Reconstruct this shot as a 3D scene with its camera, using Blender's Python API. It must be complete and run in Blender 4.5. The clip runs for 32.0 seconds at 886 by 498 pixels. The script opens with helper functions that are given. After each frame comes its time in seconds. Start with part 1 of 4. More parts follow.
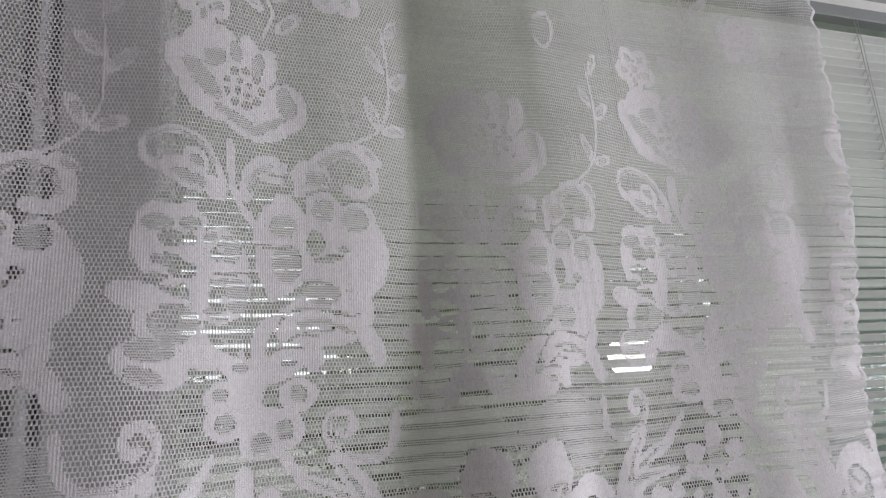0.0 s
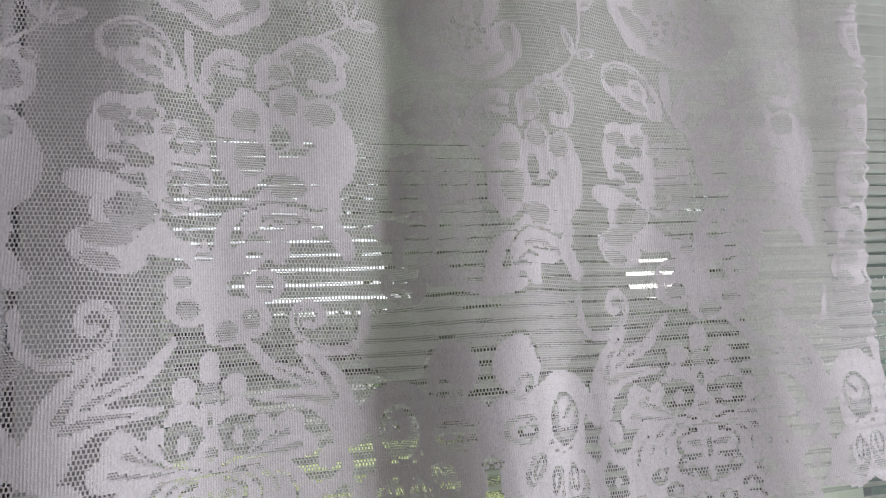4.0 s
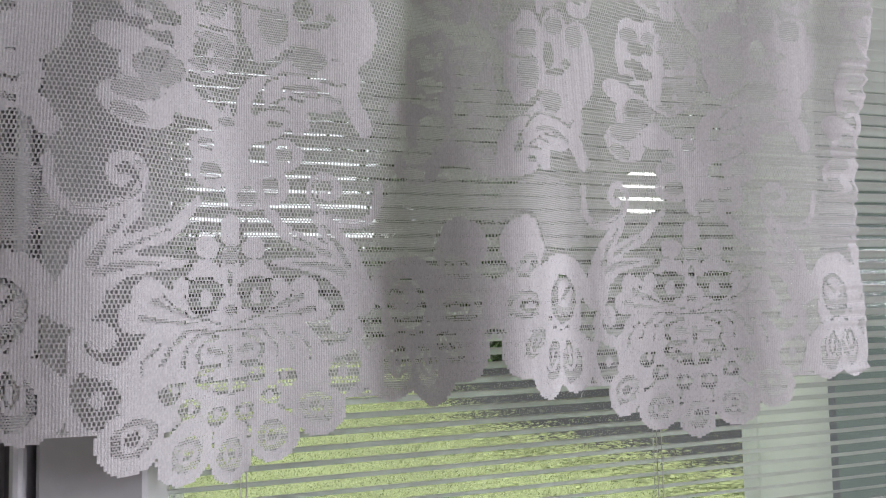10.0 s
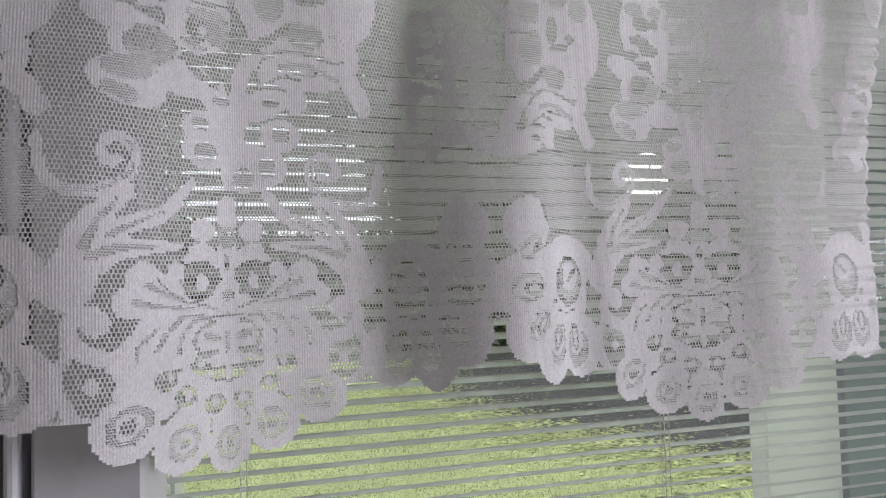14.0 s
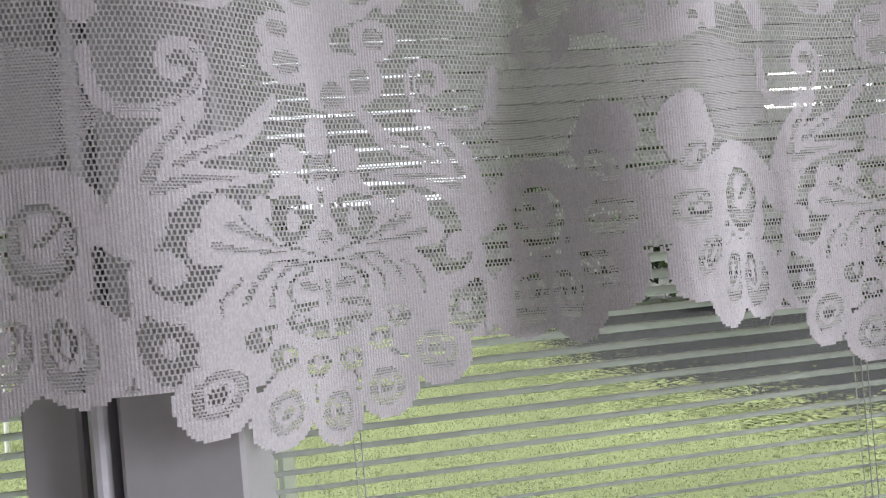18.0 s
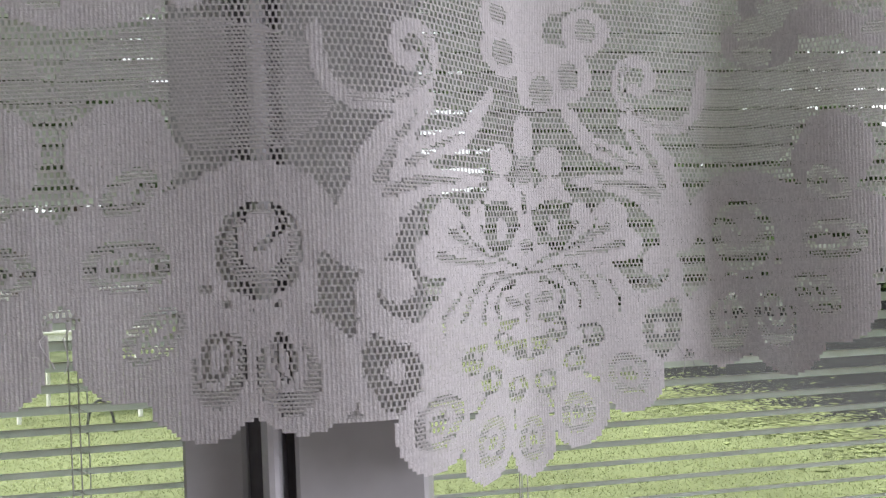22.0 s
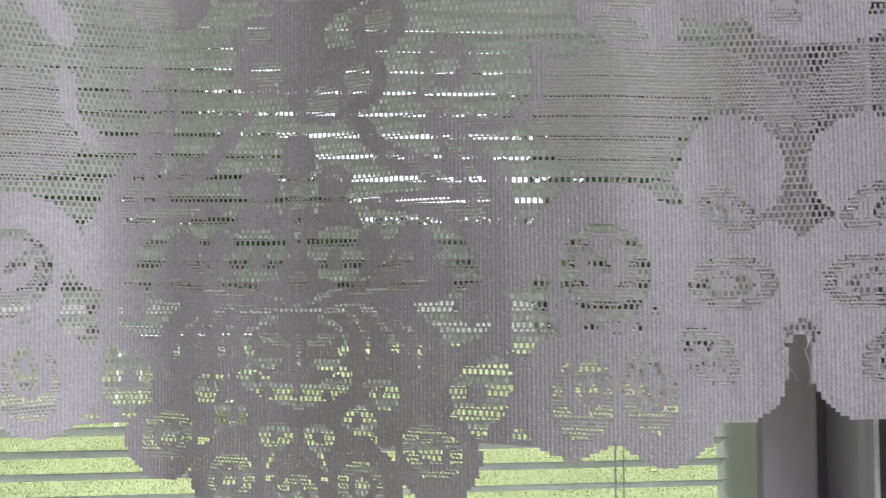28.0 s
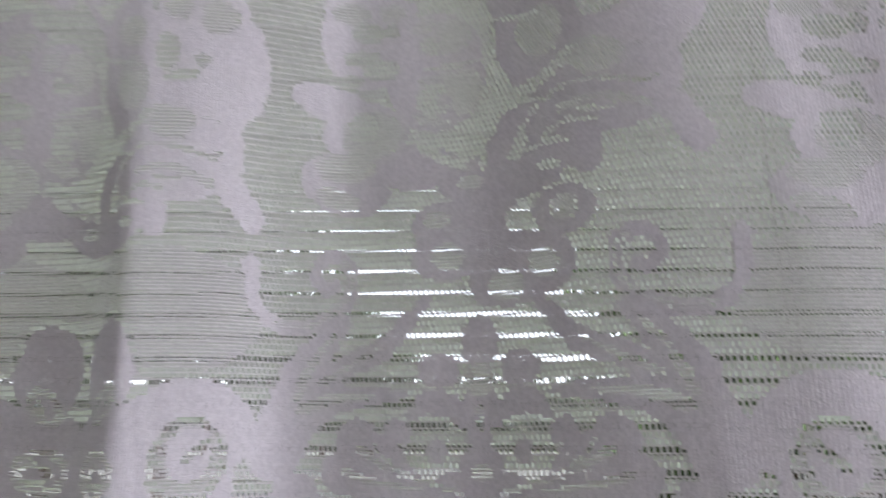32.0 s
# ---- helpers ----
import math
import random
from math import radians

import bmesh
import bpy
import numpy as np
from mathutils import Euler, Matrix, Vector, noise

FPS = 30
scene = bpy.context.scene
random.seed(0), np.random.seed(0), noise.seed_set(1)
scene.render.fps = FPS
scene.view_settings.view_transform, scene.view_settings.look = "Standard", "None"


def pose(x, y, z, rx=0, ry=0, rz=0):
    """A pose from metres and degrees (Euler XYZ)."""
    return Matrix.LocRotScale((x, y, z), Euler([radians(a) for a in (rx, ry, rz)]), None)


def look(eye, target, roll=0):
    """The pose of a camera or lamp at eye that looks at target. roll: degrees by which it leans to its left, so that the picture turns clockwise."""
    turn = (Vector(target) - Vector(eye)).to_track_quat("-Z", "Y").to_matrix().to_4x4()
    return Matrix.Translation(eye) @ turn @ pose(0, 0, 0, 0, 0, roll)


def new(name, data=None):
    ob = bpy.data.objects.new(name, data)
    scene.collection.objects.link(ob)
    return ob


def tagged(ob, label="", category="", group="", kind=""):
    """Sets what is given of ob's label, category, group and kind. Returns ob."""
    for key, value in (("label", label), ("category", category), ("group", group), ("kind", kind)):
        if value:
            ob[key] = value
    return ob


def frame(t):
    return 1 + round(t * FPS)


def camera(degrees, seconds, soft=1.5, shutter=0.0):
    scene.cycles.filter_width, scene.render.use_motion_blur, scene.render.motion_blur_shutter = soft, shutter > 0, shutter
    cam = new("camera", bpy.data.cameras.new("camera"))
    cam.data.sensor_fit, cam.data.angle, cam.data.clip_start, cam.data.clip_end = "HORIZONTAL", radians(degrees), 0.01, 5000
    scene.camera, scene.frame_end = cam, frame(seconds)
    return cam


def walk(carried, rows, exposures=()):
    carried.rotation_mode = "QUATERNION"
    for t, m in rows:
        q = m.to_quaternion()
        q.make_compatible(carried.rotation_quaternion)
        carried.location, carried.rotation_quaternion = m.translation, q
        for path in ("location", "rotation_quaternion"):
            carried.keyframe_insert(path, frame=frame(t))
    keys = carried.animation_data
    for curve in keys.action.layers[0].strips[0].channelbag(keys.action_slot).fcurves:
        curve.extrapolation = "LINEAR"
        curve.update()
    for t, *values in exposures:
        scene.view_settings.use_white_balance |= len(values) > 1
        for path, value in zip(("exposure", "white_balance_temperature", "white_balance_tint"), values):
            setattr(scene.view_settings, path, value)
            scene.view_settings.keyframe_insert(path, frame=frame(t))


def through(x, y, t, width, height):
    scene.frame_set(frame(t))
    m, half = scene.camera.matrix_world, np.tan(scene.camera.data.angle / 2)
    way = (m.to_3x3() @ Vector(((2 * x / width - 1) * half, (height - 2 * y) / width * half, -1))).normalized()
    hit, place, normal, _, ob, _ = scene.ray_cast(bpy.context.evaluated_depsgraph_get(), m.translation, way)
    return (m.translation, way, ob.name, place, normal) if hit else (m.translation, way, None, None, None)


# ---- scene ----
SOFT = 1.25
EXPOSURES = [(0, 0.53, 6400, 11), (9, 0.50, 6370, 12), (12, 0.46, 6350, 12), (16, 0.47, 6340, 13), (21, 0.51, 6420, 12), (24, 0.58, 6430, 12), (28, 0.91, 6250, 15), (30, 0.97, 6150, 19), (32, 1.10, 6130, 18)]
LENS = 65.35
ROWS = [
    (0, 0.0445, -0.8682, 1.6412, -20.003, 13.535, 4.486),
    (0.5, 0.0554, -0.8816, 1.6375, -19.253, 12.842, 4.363),
    (1, 0.065, -0.8829, 1.6285, -18.74, 12.747, 4.188),
    (1.5, 0.0549, -0.8755, 1.63, -19.227, 12.234, 3.891),
    (2, 0.0626, -0.8687, 1.6128, -20.167, 10.563, 3.649),
    (2.5, 0.0918, -0.8825, 1.595, -18.872, 10.411, 3.993),
    (3, 0.1303, -0.8928, 1.5929, -17.128, 8.853, 3.711),
    (3.5, 0.1666, -0.8871, 1.5786, -14.58, 8.886, 3.663),
    (5.5, 0.1312, -0.8816, 1.5763, -14.727, 8.967, 3.416),
    (6, 0.1287, -0.8804, 1.5735, -14.956, 8.646, 3.379),
    (6.5, 0.131, -0.8888, 1.5654, -15.275, 7.001, 2.452),
    (7, 0.1148, -0.8824, 1.5557, -16.252, 6.374, 2.562),
    (7.5, 0.0676, -0.8802, 1.5398, -19.024, 6.796, 2.991),
    (8, 0.0933, -0.8967, 1.5347, -17.513, 5.736, 2.776),
    (8.5, 0.131, -0.9097, 1.5232, -15.285, 5.908, 2.397),
    (9, 0.1007, -0.9005, 1.5235, -16.386, 4.964, 1.274),
    (9.5, 0.1197, -0.9047, 1.5114, -15.292, 4.031, 0.137),
    (10, 0.1121, -0.8986, 1.5014, -16.005, 3.506, 1.07),
    (10.5, 0.1287, -0.9053, 1.4992, -14.744, 3.502, 1.399),
    (11, 0.1273, -0.8937, 1.4999, -15.473, 3.515, 1.393),
    (11.5, 0.1084, -0.8794, 1.4937, -16.574, 3.442, 1.817),
    (12, 0.1463, -0.904, 1.4946, -13.787, 3.583, 1.77),
    (12.5, 0.1527, -0.9047, 1.5006, -13.291, 2.951, 1.507),
    (13, 0.1095, -0.8806, 1.4979, -16.206, 3.042, 1.652),
    (13.5, 0.1157, -0.8767, 1.4929, -15.995, 2.947, 1.618),
    (15.5, 0.1191, -0.8688, 1.4921, -15.023, 1.716, 2.139),
    (16, 0.1046, -0.8148, 1.4634, -13.593, 1.768, 3.014),
    (16.5, 0.1101, -0.7665, 1.4553, -11.177, 1.182, 3.269),
    (17, 0.1262, -0.7614, 1.4653, -6.811, 0.519, 4.029),
    (17.5, 0.1347, -0.7367, 1.4629, -6.801, 0.429, 4.327),
    (18, 0.1164, -0.7061, 1.4556, -7.831, 0.372, 4.929),
    (18.5, 0.1214, -0.677, 1.4518, -7.798, 0.004, 4.435),
    (19, 0.1257, -0.6489, 1.4491, -7.152, 0.089, 4.489),
    (19.5, 0.1032, -0.6252, 1.4456, -8.113, -0.188, 4.266),
    (20, 0.0931, -0.6378, 1.449, -7.951, -0.803, 4.522),
    (20.5, 0.0724, -0.6399, 1.4537, -6.681, -1.417, 4.397),
    (21, 0.025, -0.6304, 1.4599, -5.825, -1.892, 4.22),
    (21.5, -0.0232, -0.6073, 1.4683, -6.661, -0.085, 2.874),
    (22, -0.0632, -0.6176, 1.4879, -7.559, -0.407, 2.165),
    (22.5, -0.0817, -0.6311, 1.5024, -8.431, 0.074, 1.151),
    (23, -0.072, -0.6321, 1.4935, -5.839, 2.366, 1.554),
    (23.5, -0.1317, -0.629, 1.5066, -6.455, 0.588, 2.681),
    (24, -0.2074, -0.6178, 1.5031, -5.375, -0.787, 2.955),
    (24.5, -0.2997, -0.6137, 1.4983, -3.914, 0.407, 1.653),
    (25, -0.3576, -0.6074, 1.5022, -3.158, -0.066, 0.951),
    (25.5, -0.4096, -0.6079, 1.4991, -2.697, 0.381, 0.993),
    (27.5, -0.5197, -0.591, 1.4906, -4.452, 1.162, -0.608),
    (28, -0.5564, -0.5675, 1.4884, -4, 1.813, 0.247),
    (28.5, -0.5786, -0.5586, 1.4899, 0.191, 2.574, 0.438),
    (29, -0.6195, -0.5694, 1.4861, 3.352, 3.015, 0.892),
    (29.5, -0.6127, -0.5634, 1.4789, 2.943, 3.414, 0.72),
    (30, -0.5813, -0.5347, 1.4782, 0.44, 1.923, 0.651),
    (30.5, -0.5311, -0.4953, 1.4766, -4.626, 1.761, 0.581),
    (31, -0.5426, -0.5224, 1.5184, -6.482, 4.399, 3.203),
    (31.5, -0.5655, -0.5203, 1.5385, -0.772, 7.859, 4.306),
    (32, -0.6509, -0.5483, 1.511, 1.248, 14.874, 0.037),
]


def view(x, y, z, yaw, pitch, roll):
    """A camera at a place, turned left by yaw, up by pitch, leaning right by roll."""
    return pose(x, y, z) @ pose(0, 0, 0, 0, 0, yaw) @ pose(0, 0, 0, 90 + pitch, 0, 0) @ pose(0, 0, 0, 0, 0, -roll)


cam = camera(LENS, 32.0, soft=SOFT, shutter=0.4)
walk(cam, [(t, view(*r)) for t, *r in ROWS], EXPOSURES)

# ---------------------------------------------------------------- light
world = bpy.data.worlds.new("sky")
scene.world = world
world.use_nodes = True
wn, wl = world.node_tree.nodes, world.node_tree.links
sky = wn.new("ShaderNodeTexSky")
sky.sky_type, sky.sun_disc = "NISHITA", False
SUN_UP, SUN_TURN = 50.0, 256.0
sky.sun_elevation, sky.sun_rotation = radians(SUN_UP), radians(SUN_TURN)
sky.air_density, sky.dust_density, sky.ozone_density = 1.0, 3.0, 1.0
# thin bright cloud over most of the sky
cloud, cover, veil, where = wn.new("ShaderNodeTexNoise"), wn.new("ShaderNodeMapRange"), wn.new("ShaderNodeMix"), wn.new("ShaderNodeTexCoord")
cloud.inputs["Scale"].default_value, cloud.inputs["Detail"].default_value = 2.2, 5.0
cover.inputs["From Min"].default_value, cover.inputs["From Max"].default_value = 0.3, 0.6
cover.inputs["To Min"].default_value, cover.inputs["To Max"].default_value = 0.7, 0.97
veil.data_type = "RGBA"
veil.inputs["B"].default_value = (8.2, 8.35, 8.6, 1)
wl.new(where.outputs["Generated"], cloud.inputs["Vector"]), wl.new(cloud.outputs["Fac"], cover.inputs["Value"]), wl.new(cover.outputs[0], veil.inputs["Factor"])
wl.new(sky.outputs[0], veil.inputs["A"]), wl.new(veil.outputs["Result"], wn["Background"].inputs[0])
wn["Background"].inputs[1].default_value = 0.15
sun_data = bpy.data.lights.new("sun", "SUN")
sun_data.energy, sun_data.angle, sun_data.color = 3.4, radians(0.6), (1.0, 0.95, 0.88)
sun = new("sun", sun_data)
d = Vector((math.sin(radians(SUN_TURN)) * math.cos(radians(SUN_UP)), math.cos(radians(SUN_TURN)) * math.cos(radians(SUN_UP)), math.sin(radians(SUN_UP))))
sun.matrix_world = look(d * 30, (0, 0, 0))
# daylight from the window in the room's side wall
SIDE = (-2.95, -1.15, 0.80, 2.20)
XR = 3.8                 # the side wall
side_data = bpy.data.lights.new("side_window_light", "AREA")
side_data.shape, side_data.size, side_data.size_y, side_data.energy, side_data.color = "RECTANGLE", SIDE[1] - SIDE[0] - 0.1, SIDE[3] - SIDE[2] - 0.1, 72.0, (0.95, 0.93, 1.0)
side_light = new("side_window_light", side_data)
SIDE_MID = Vector((XR + 0.06, (SIDE[0] + SIDE[1]) / 2, (SIDE[2] + SIDE[3]) / 2))
side_light.matrix_world = look(SIDE_MID, SIDE_MID - Vector((1, 0, 0)))


# ---------------------------------------------------------------- materials
def material(name, colour, rough=0.6, grain=0.0, grain_size=40.0, wear=0.0, wear_size=4.0, bump=0.0, bump_size=200.0, metal=0.0, spec=0.4, vary=0.0, through=0.0, stitch=0.0):
    """Principled surface with fine grain, large stains, relief, a shift from piece to piece and some light let through."""
    m = bpy.data.materials.new(name)
    m.use_nodes = True
    n, l = m.node_tree.nodes, m.node_tree.links
    b = n["Principled BSDF"]
    b.inputs["Roughness"].default_value, b.inputs["Metallic"].default_value, b.inputs["Specular IOR Level"].default_value = rough, metal, spec
    co = n.new("ShaderNodeTexCoord")

    def noise_of(size, detail):
        t = n.new("ShaderNodeTexNoise")
        t.inputs["Scale"].default_value, t.inputs["Detail"].default_value = size, detail
        l.new(co.outputs["Object"], t.inputs["Vector"])
        return t.outputs["Fac"]

    def scaled(value, amount):
        r = n.new("ShaderNodeMapRange")
        r.inputs["From Min"].default_value, r.inputs["From Max"].default_value = 0.3, 0.7
        r.inputs["To Min"].default_value, r.inputs["To Max"].default_value = 1 - amount, 1 + amount
        l.new(value, r.inputs["Value"])
        return r.outputs[0]

    factors = []
    if grain:
        factors.append(scaled(noise_of(grain_size, 4), grain))
    if wear:
        factors.append(scaled(noise_of(wear_size, 5), wear))
    if vary:
        o = n.new("ShaderNodeObjectInfo")
        factors.append(scaled(o.outputs["Random"], vary))
    if stitch:
        o = n.new("ShaderNodeNewGeometry")
        factors.append(scaled(o.outputs["Random Per Island"], stitch))
    out = None
    for f in factors:
        if out is None:
            out = f
        else:
            k = n.new("ShaderNodeMath")
            k.operation = "MULTIPLY"
            l.new(out, k.inputs[0]), l.new(f, k.inputs[1])
            out = k.outputs[0]
    colour_out = None
    if out is not None:
        mix = n.new("ShaderNodeVectorMath")
        mix.operation = "SCALE"
        mix.inputs[0].default_value = colour
        l.new(out, mix.inputs["Scale"])
        l.new(mix.outputs[0], b.inputs["Base Color"])
        colour_out = mix.outputs[0]
    else:
        b.inputs["Base Color"].default_value = (*colour, 1)
    if bump:
        k = n.new("ShaderNodeBump")
        k.inputs["Strength"].default_value, k.inputs["Distance"].default_value = bump, 0.002
        l.new(noise_of(bump_size, 3), k.inputs["Height"])
        l.new(k.outputs[0], b.inputs["Normal"])
    if through:
        tr = n.new("ShaderNodeBsdfTranslucent")
        if colour_out:
            l.new(colour_out, tr.inputs["Color"])
        else:
            tr.inputs["Color"].default_value = (*colour, 1)
        mx = n.new("ShaderNodeMixShader")
        mx.inputs[0].default_value = through
        l.new(b.outputs[0], mx.inputs[1]), l.new(tr.outputs[0], mx.inputs[2])
        l.new(mx.outputs[0], n["Material Output"].inputs[0])
    return m


LACE = material("lace_thread", (0.80, 0.785, 0.80), 0.85, stitch=0.05, grain=0.06, grain_size=320, wear=0.05, wear_size=9, bump=0.4, bump_size=900, spec=0.15, through=0.28)
CLOTH = material("lace_cloth", (0.80, 0.785, 0.80), 0.9, stitch=0.05, grain=0.04, grain_size=420, wear=0.05, wear_size=8, bump=0.25, bump_size=700, spec=0.1, through=0.06)
SLAT = material("slat_enamel", (0.86, 0.88, 0.855), 0.45, grain=0.03, grain_size=60, wear=0.05, wear_size=6, bump=0.03, bump_size=120, spec=0.4, vary=0.04, through=0.50)
CORD = material("cord", (0.62, 0.62, 0.60), 0.9, grain=0.1, grain_size=400)
POST = material("post_paint", (0.60, 0.60, 0.62), 0.45, grain=0.03, grain_size=50, wear=0.05, wear_size=5, bump=0.05, bump_size=80, spec=0.35)
BEAD = material("anodised_bead", (0.74, 0.74, 0.78), 0.36, grain=0.04, grain_size=80, bump=0.03, bump_size=150, metal=0.1)
GASKET = material("dark_gasket", (0.27, 0.27, 0.285), 0.7, grain=0.1, grain_size=90)
WALL = material("wall_paint", (0.45, 0.445, 0.455), 0.8, grain=0.03, grain_size=60, wear=0.04, wear_size=2, bump=0.15, bump_size=220)
CEILING = material("ceiling_paint", (0.54, 0.53, 0.54), 0.9, grain=0.03, grain_size=60, bump=0.1, bump_size=150)
FLOOR = material("floor_wood", (0.22, 0.15, 0.10), 0.5, grain=0.2, grain_size=30, wear=0.15, wear_size=3, bump=0.1)
RAIL = material("rail_enamel", (0.26, 0.28, 0.275), 0.5, grain=0.03, grain_size=60, wear=0.05, wear_size=6)
VINYL = material("white_vinyl", (0.80, 0.80, 0.76), 0.4, grain=0.03, grain_size=40, wear=0.04, wear_size=6, bump=0.04, bump_size=90)
PANEL = material("frosted_panel", (0.9, 0.9, 0.89), 0.5, grain=0.02, grain_size=40, wear=0.04, wear_size=5, through=0.85)
SCREEN = material("screen_mesh", (0.34, 0.39, 0.37), 0.8, grain=0.08, grain_size=500, wear=0.05, wear_size=3)
LAWN = material("lawn", (0.215, 0.248, 0.118), 0.9, grain=0.32, grain_size=42, wear=0.2, wear_size=0.5, bump=0.5, bump_size=30)
BLADE = material("grass_blade", (0.275, 0.308, 0.15), 0.7, stitch=0.34, grain=0.25, grain_size=5, through=0.3)
# ground under the trees, their shade put into a near-black colour
SHADED_LAWN = material("shaded_lawn", (0.045, 0.045, 0.047), 0.95, spec=0.05, grain=0.3, grain_size=60, wear=0.2, wear_size=0.8, bump=0.3, bump_size=60)
LEAF = material("foliage", (0.06, 0.10, 0.03), 0.7, grain=0.4, grain_size=2.5, wear=0.2, wear_size=0.4, through=0.25)
# foliage of the far woods, distance haze mixed into its colour
HAZED_LEAF = material("hazed_foliage", (0.115, 0.13, 0.10), 0.8, grain=0.3, grain_size=0.8, wear=0.2, wear_size=0.2, through=0.25)
# far field: its pale grey holds the haze of distance
HAZED_FIELD = material("hazed_field", (0.17, 0.172, 0.16), 0.95, grain=0.25, grain_size=6, wear=0.2, wear_size=0.3, bump=0.4, bump_size=20)
BARK = material("bark", (0.11, 0.08, 0.06), 0.9, grain=0.3, grain_size=12, bump=0.6, bump_size=15)
TABLE = material("white_plastic", (0.78, 0.78, 0.76), 0.5, grain=0.05, grain_size=20, wear=0.08, wear_size=4)
DARK = material("dark_metal", (0.05, 0.05, 0.055), 0.5, grain=0.1, grain_size=40)
GLASS = bpy.data.materials.new("window_glass")
GLASS.use_nodes = True
gn, gl = GLASS.node_tree.nodes, GLASS.node_tree.links
g1, g2, g3 = gn.new("ShaderNodeBsdfTransparent"), gn.new("ShaderNodeBsdfGlossy"), gn.new("ShaderNodeMixShader")
g1.inputs[0].default_value = (0.95, 0.97, 0.95, 1)
g2.inputs["Roughness"].default_value = 0.02
g3.inputs[0].default_value = 0.012
gl.new(g1.outputs[0], g3.inputs[1]), gl.new(g2.outputs[0], g3.inputs[2]), gl.new(g3.outputs[0], gn["Material Output"].inputs[0])


# ---------------------------------------------------------------- builders
def mesh_of(bm, name, mat, smooth=False):
    me = bpy.data.meshes.new(name)
    bmesh.ops.recalc_face_normals(bm, faces=bm.faces)
    bm.to_mesh(me)
    bm.free()
    me.materials.append(mat)
    if smooth:
        me.polygons.foreach_set("use_smooth", [True] * len(me.polygons))
    return me


def part(name, bm, mat, parent, label="", smooth=False):
    ob = new(name, mesh_of(bm, name, mat, smooth))
    ob.parent = parent
    return tagged(ob, label)


def box(bm, x0, y0, z0, x1, y1, z1, bevel=0.0):
    r = bmesh.ops.create_cube(bm, size=1)
    bmesh.ops.scale(bm, vec=(x1 - x0, y1 - y0, z1 - z0), verts=r["verts"])
    bmesh.ops.translate(bm, vec=((x0 + x1) / 2, (y0 + y1) / 2, (z0 + z1) / 2), verts=r["verts"])
    if bevel:
        es = list({e for v in r["verts"] for e in v.link_edges})
        bmesh.ops.bevel(bm, geom=es, offset=bevel, segments=2, affect="EDGES", profile=0.5)
    return bm


def boxed(*a, bevel=0.0):
    return box(bmesh.new(), *a, bevel=bevel)


def tube(bm, a, b, r0, r1=None, sides=8):
    a, b = Vector(a), Vector(b)
    res = bmesh.ops.create_cone(bm, cap_ends=True, segments=sides, radius1=r0, radius2=r0 if r1 is None else r1, depth=(b - a).length)
    m = Matrix.Translation((a + b) / 2) @ (b - a).to_track_quat("Z", "Y").to_matrix().to_4x4()
    bmesh.ops.transform(bm, matrix=m, verts=res["verts"])
    return bm


def profile(bm, pts, z0, z1):
    """An upright bar whose outline in plan is pts."""
    lo = [bm.verts.new((x, y, z0)) for x, y in pts]
    hi = [bm.verts.new((x, y, z1)) for x, y in pts]
    k = len(pts)
    for i in range(k):
        bm.faces.new((lo[i], lo[(i + 1) % k], hi[(i + 1) % k], hi[i]))
    bm.faces.new(lo[::-1]), bm.faces.new(hi)
    return bm


def structure(name, bm, mat, label, category):
    return tagged(new(name, mesh_of(bm, name, mat)), label, category, kind="structure")


def raw(name, verts, faces, mat):
    """A mesh from arrays of corners and of four-cornered faces."""
    me = bpy.data.meshes.new(name)
    nf, k = faces.shape
    me.vertices.add(len(verts)), me.loops.add(nf * k), me.polygons.add(nf)
    me.vertices.foreach_set("co", np.asarray(verts, np.float32).ravel())
    me.loops.foreach_set("vertex_index", faces.astype(np.int32).ravel())
    me.polygons.foreach_set("loop_start", np.arange(0, nf * k, k, dtype=np.int32))
    me.update(calc_edges=True)
    me.materials.append(mat)
    return me


# ---------------------------------------------------------------- room
WIN_LOW, WIN_TOP = 0.62, 2.50
R0, R1 = 0.012, 2.15      # the right window's opening
L0, L1 = -2.30, -0.224    # the left window's
YB = 0.112                # the blinds
OUT = 0.32                # the wall's outer face
structure("floor", boxed(-3.0, -3.6, -0.06, XR, 0.05, 0.0), FLOOR, "dark wooden floor of the room", "floor")
structure("ceiling", boxed(-3.2, -3.8, 2.62, XR + 0.2, 0.6, 2.74), CEILING, "matt grey-white painted ceiling", "ceiling")
structure("wall_left", boxed(-3.12, -3.6, 0, -3.0, 0.0, 2.62), WALL, "pale grey painted side wall", "wall")
structure("wall_back", boxed(-3.0, -3.72, 0, XR, -3.6, 2.62), WALL, "pale grey painted wall behind the room", "wall")
bm = bmesh.new()
for a in ((XR, -3.6, 0, XR + 0.12, SIDE[0], 2.62), (XR, SIDE[1], 0, XR + 0.12, 0.0, 2.62), (XR, SIDE[0], 0, XR + 0.12, SIDE[1], SIDE[2]), (XR, SIDE[0], SIDE[3], XR + 0.12, SIDE[1], 2.62)):
    box(bm, *a)
structure("wall_right", bm, WALL, "pale grey painted side wall with a window", "wall")
side = tagged(new("window_3"), "plain white window in the side wall", "window", kind="structure")
bm = bmesh.new()
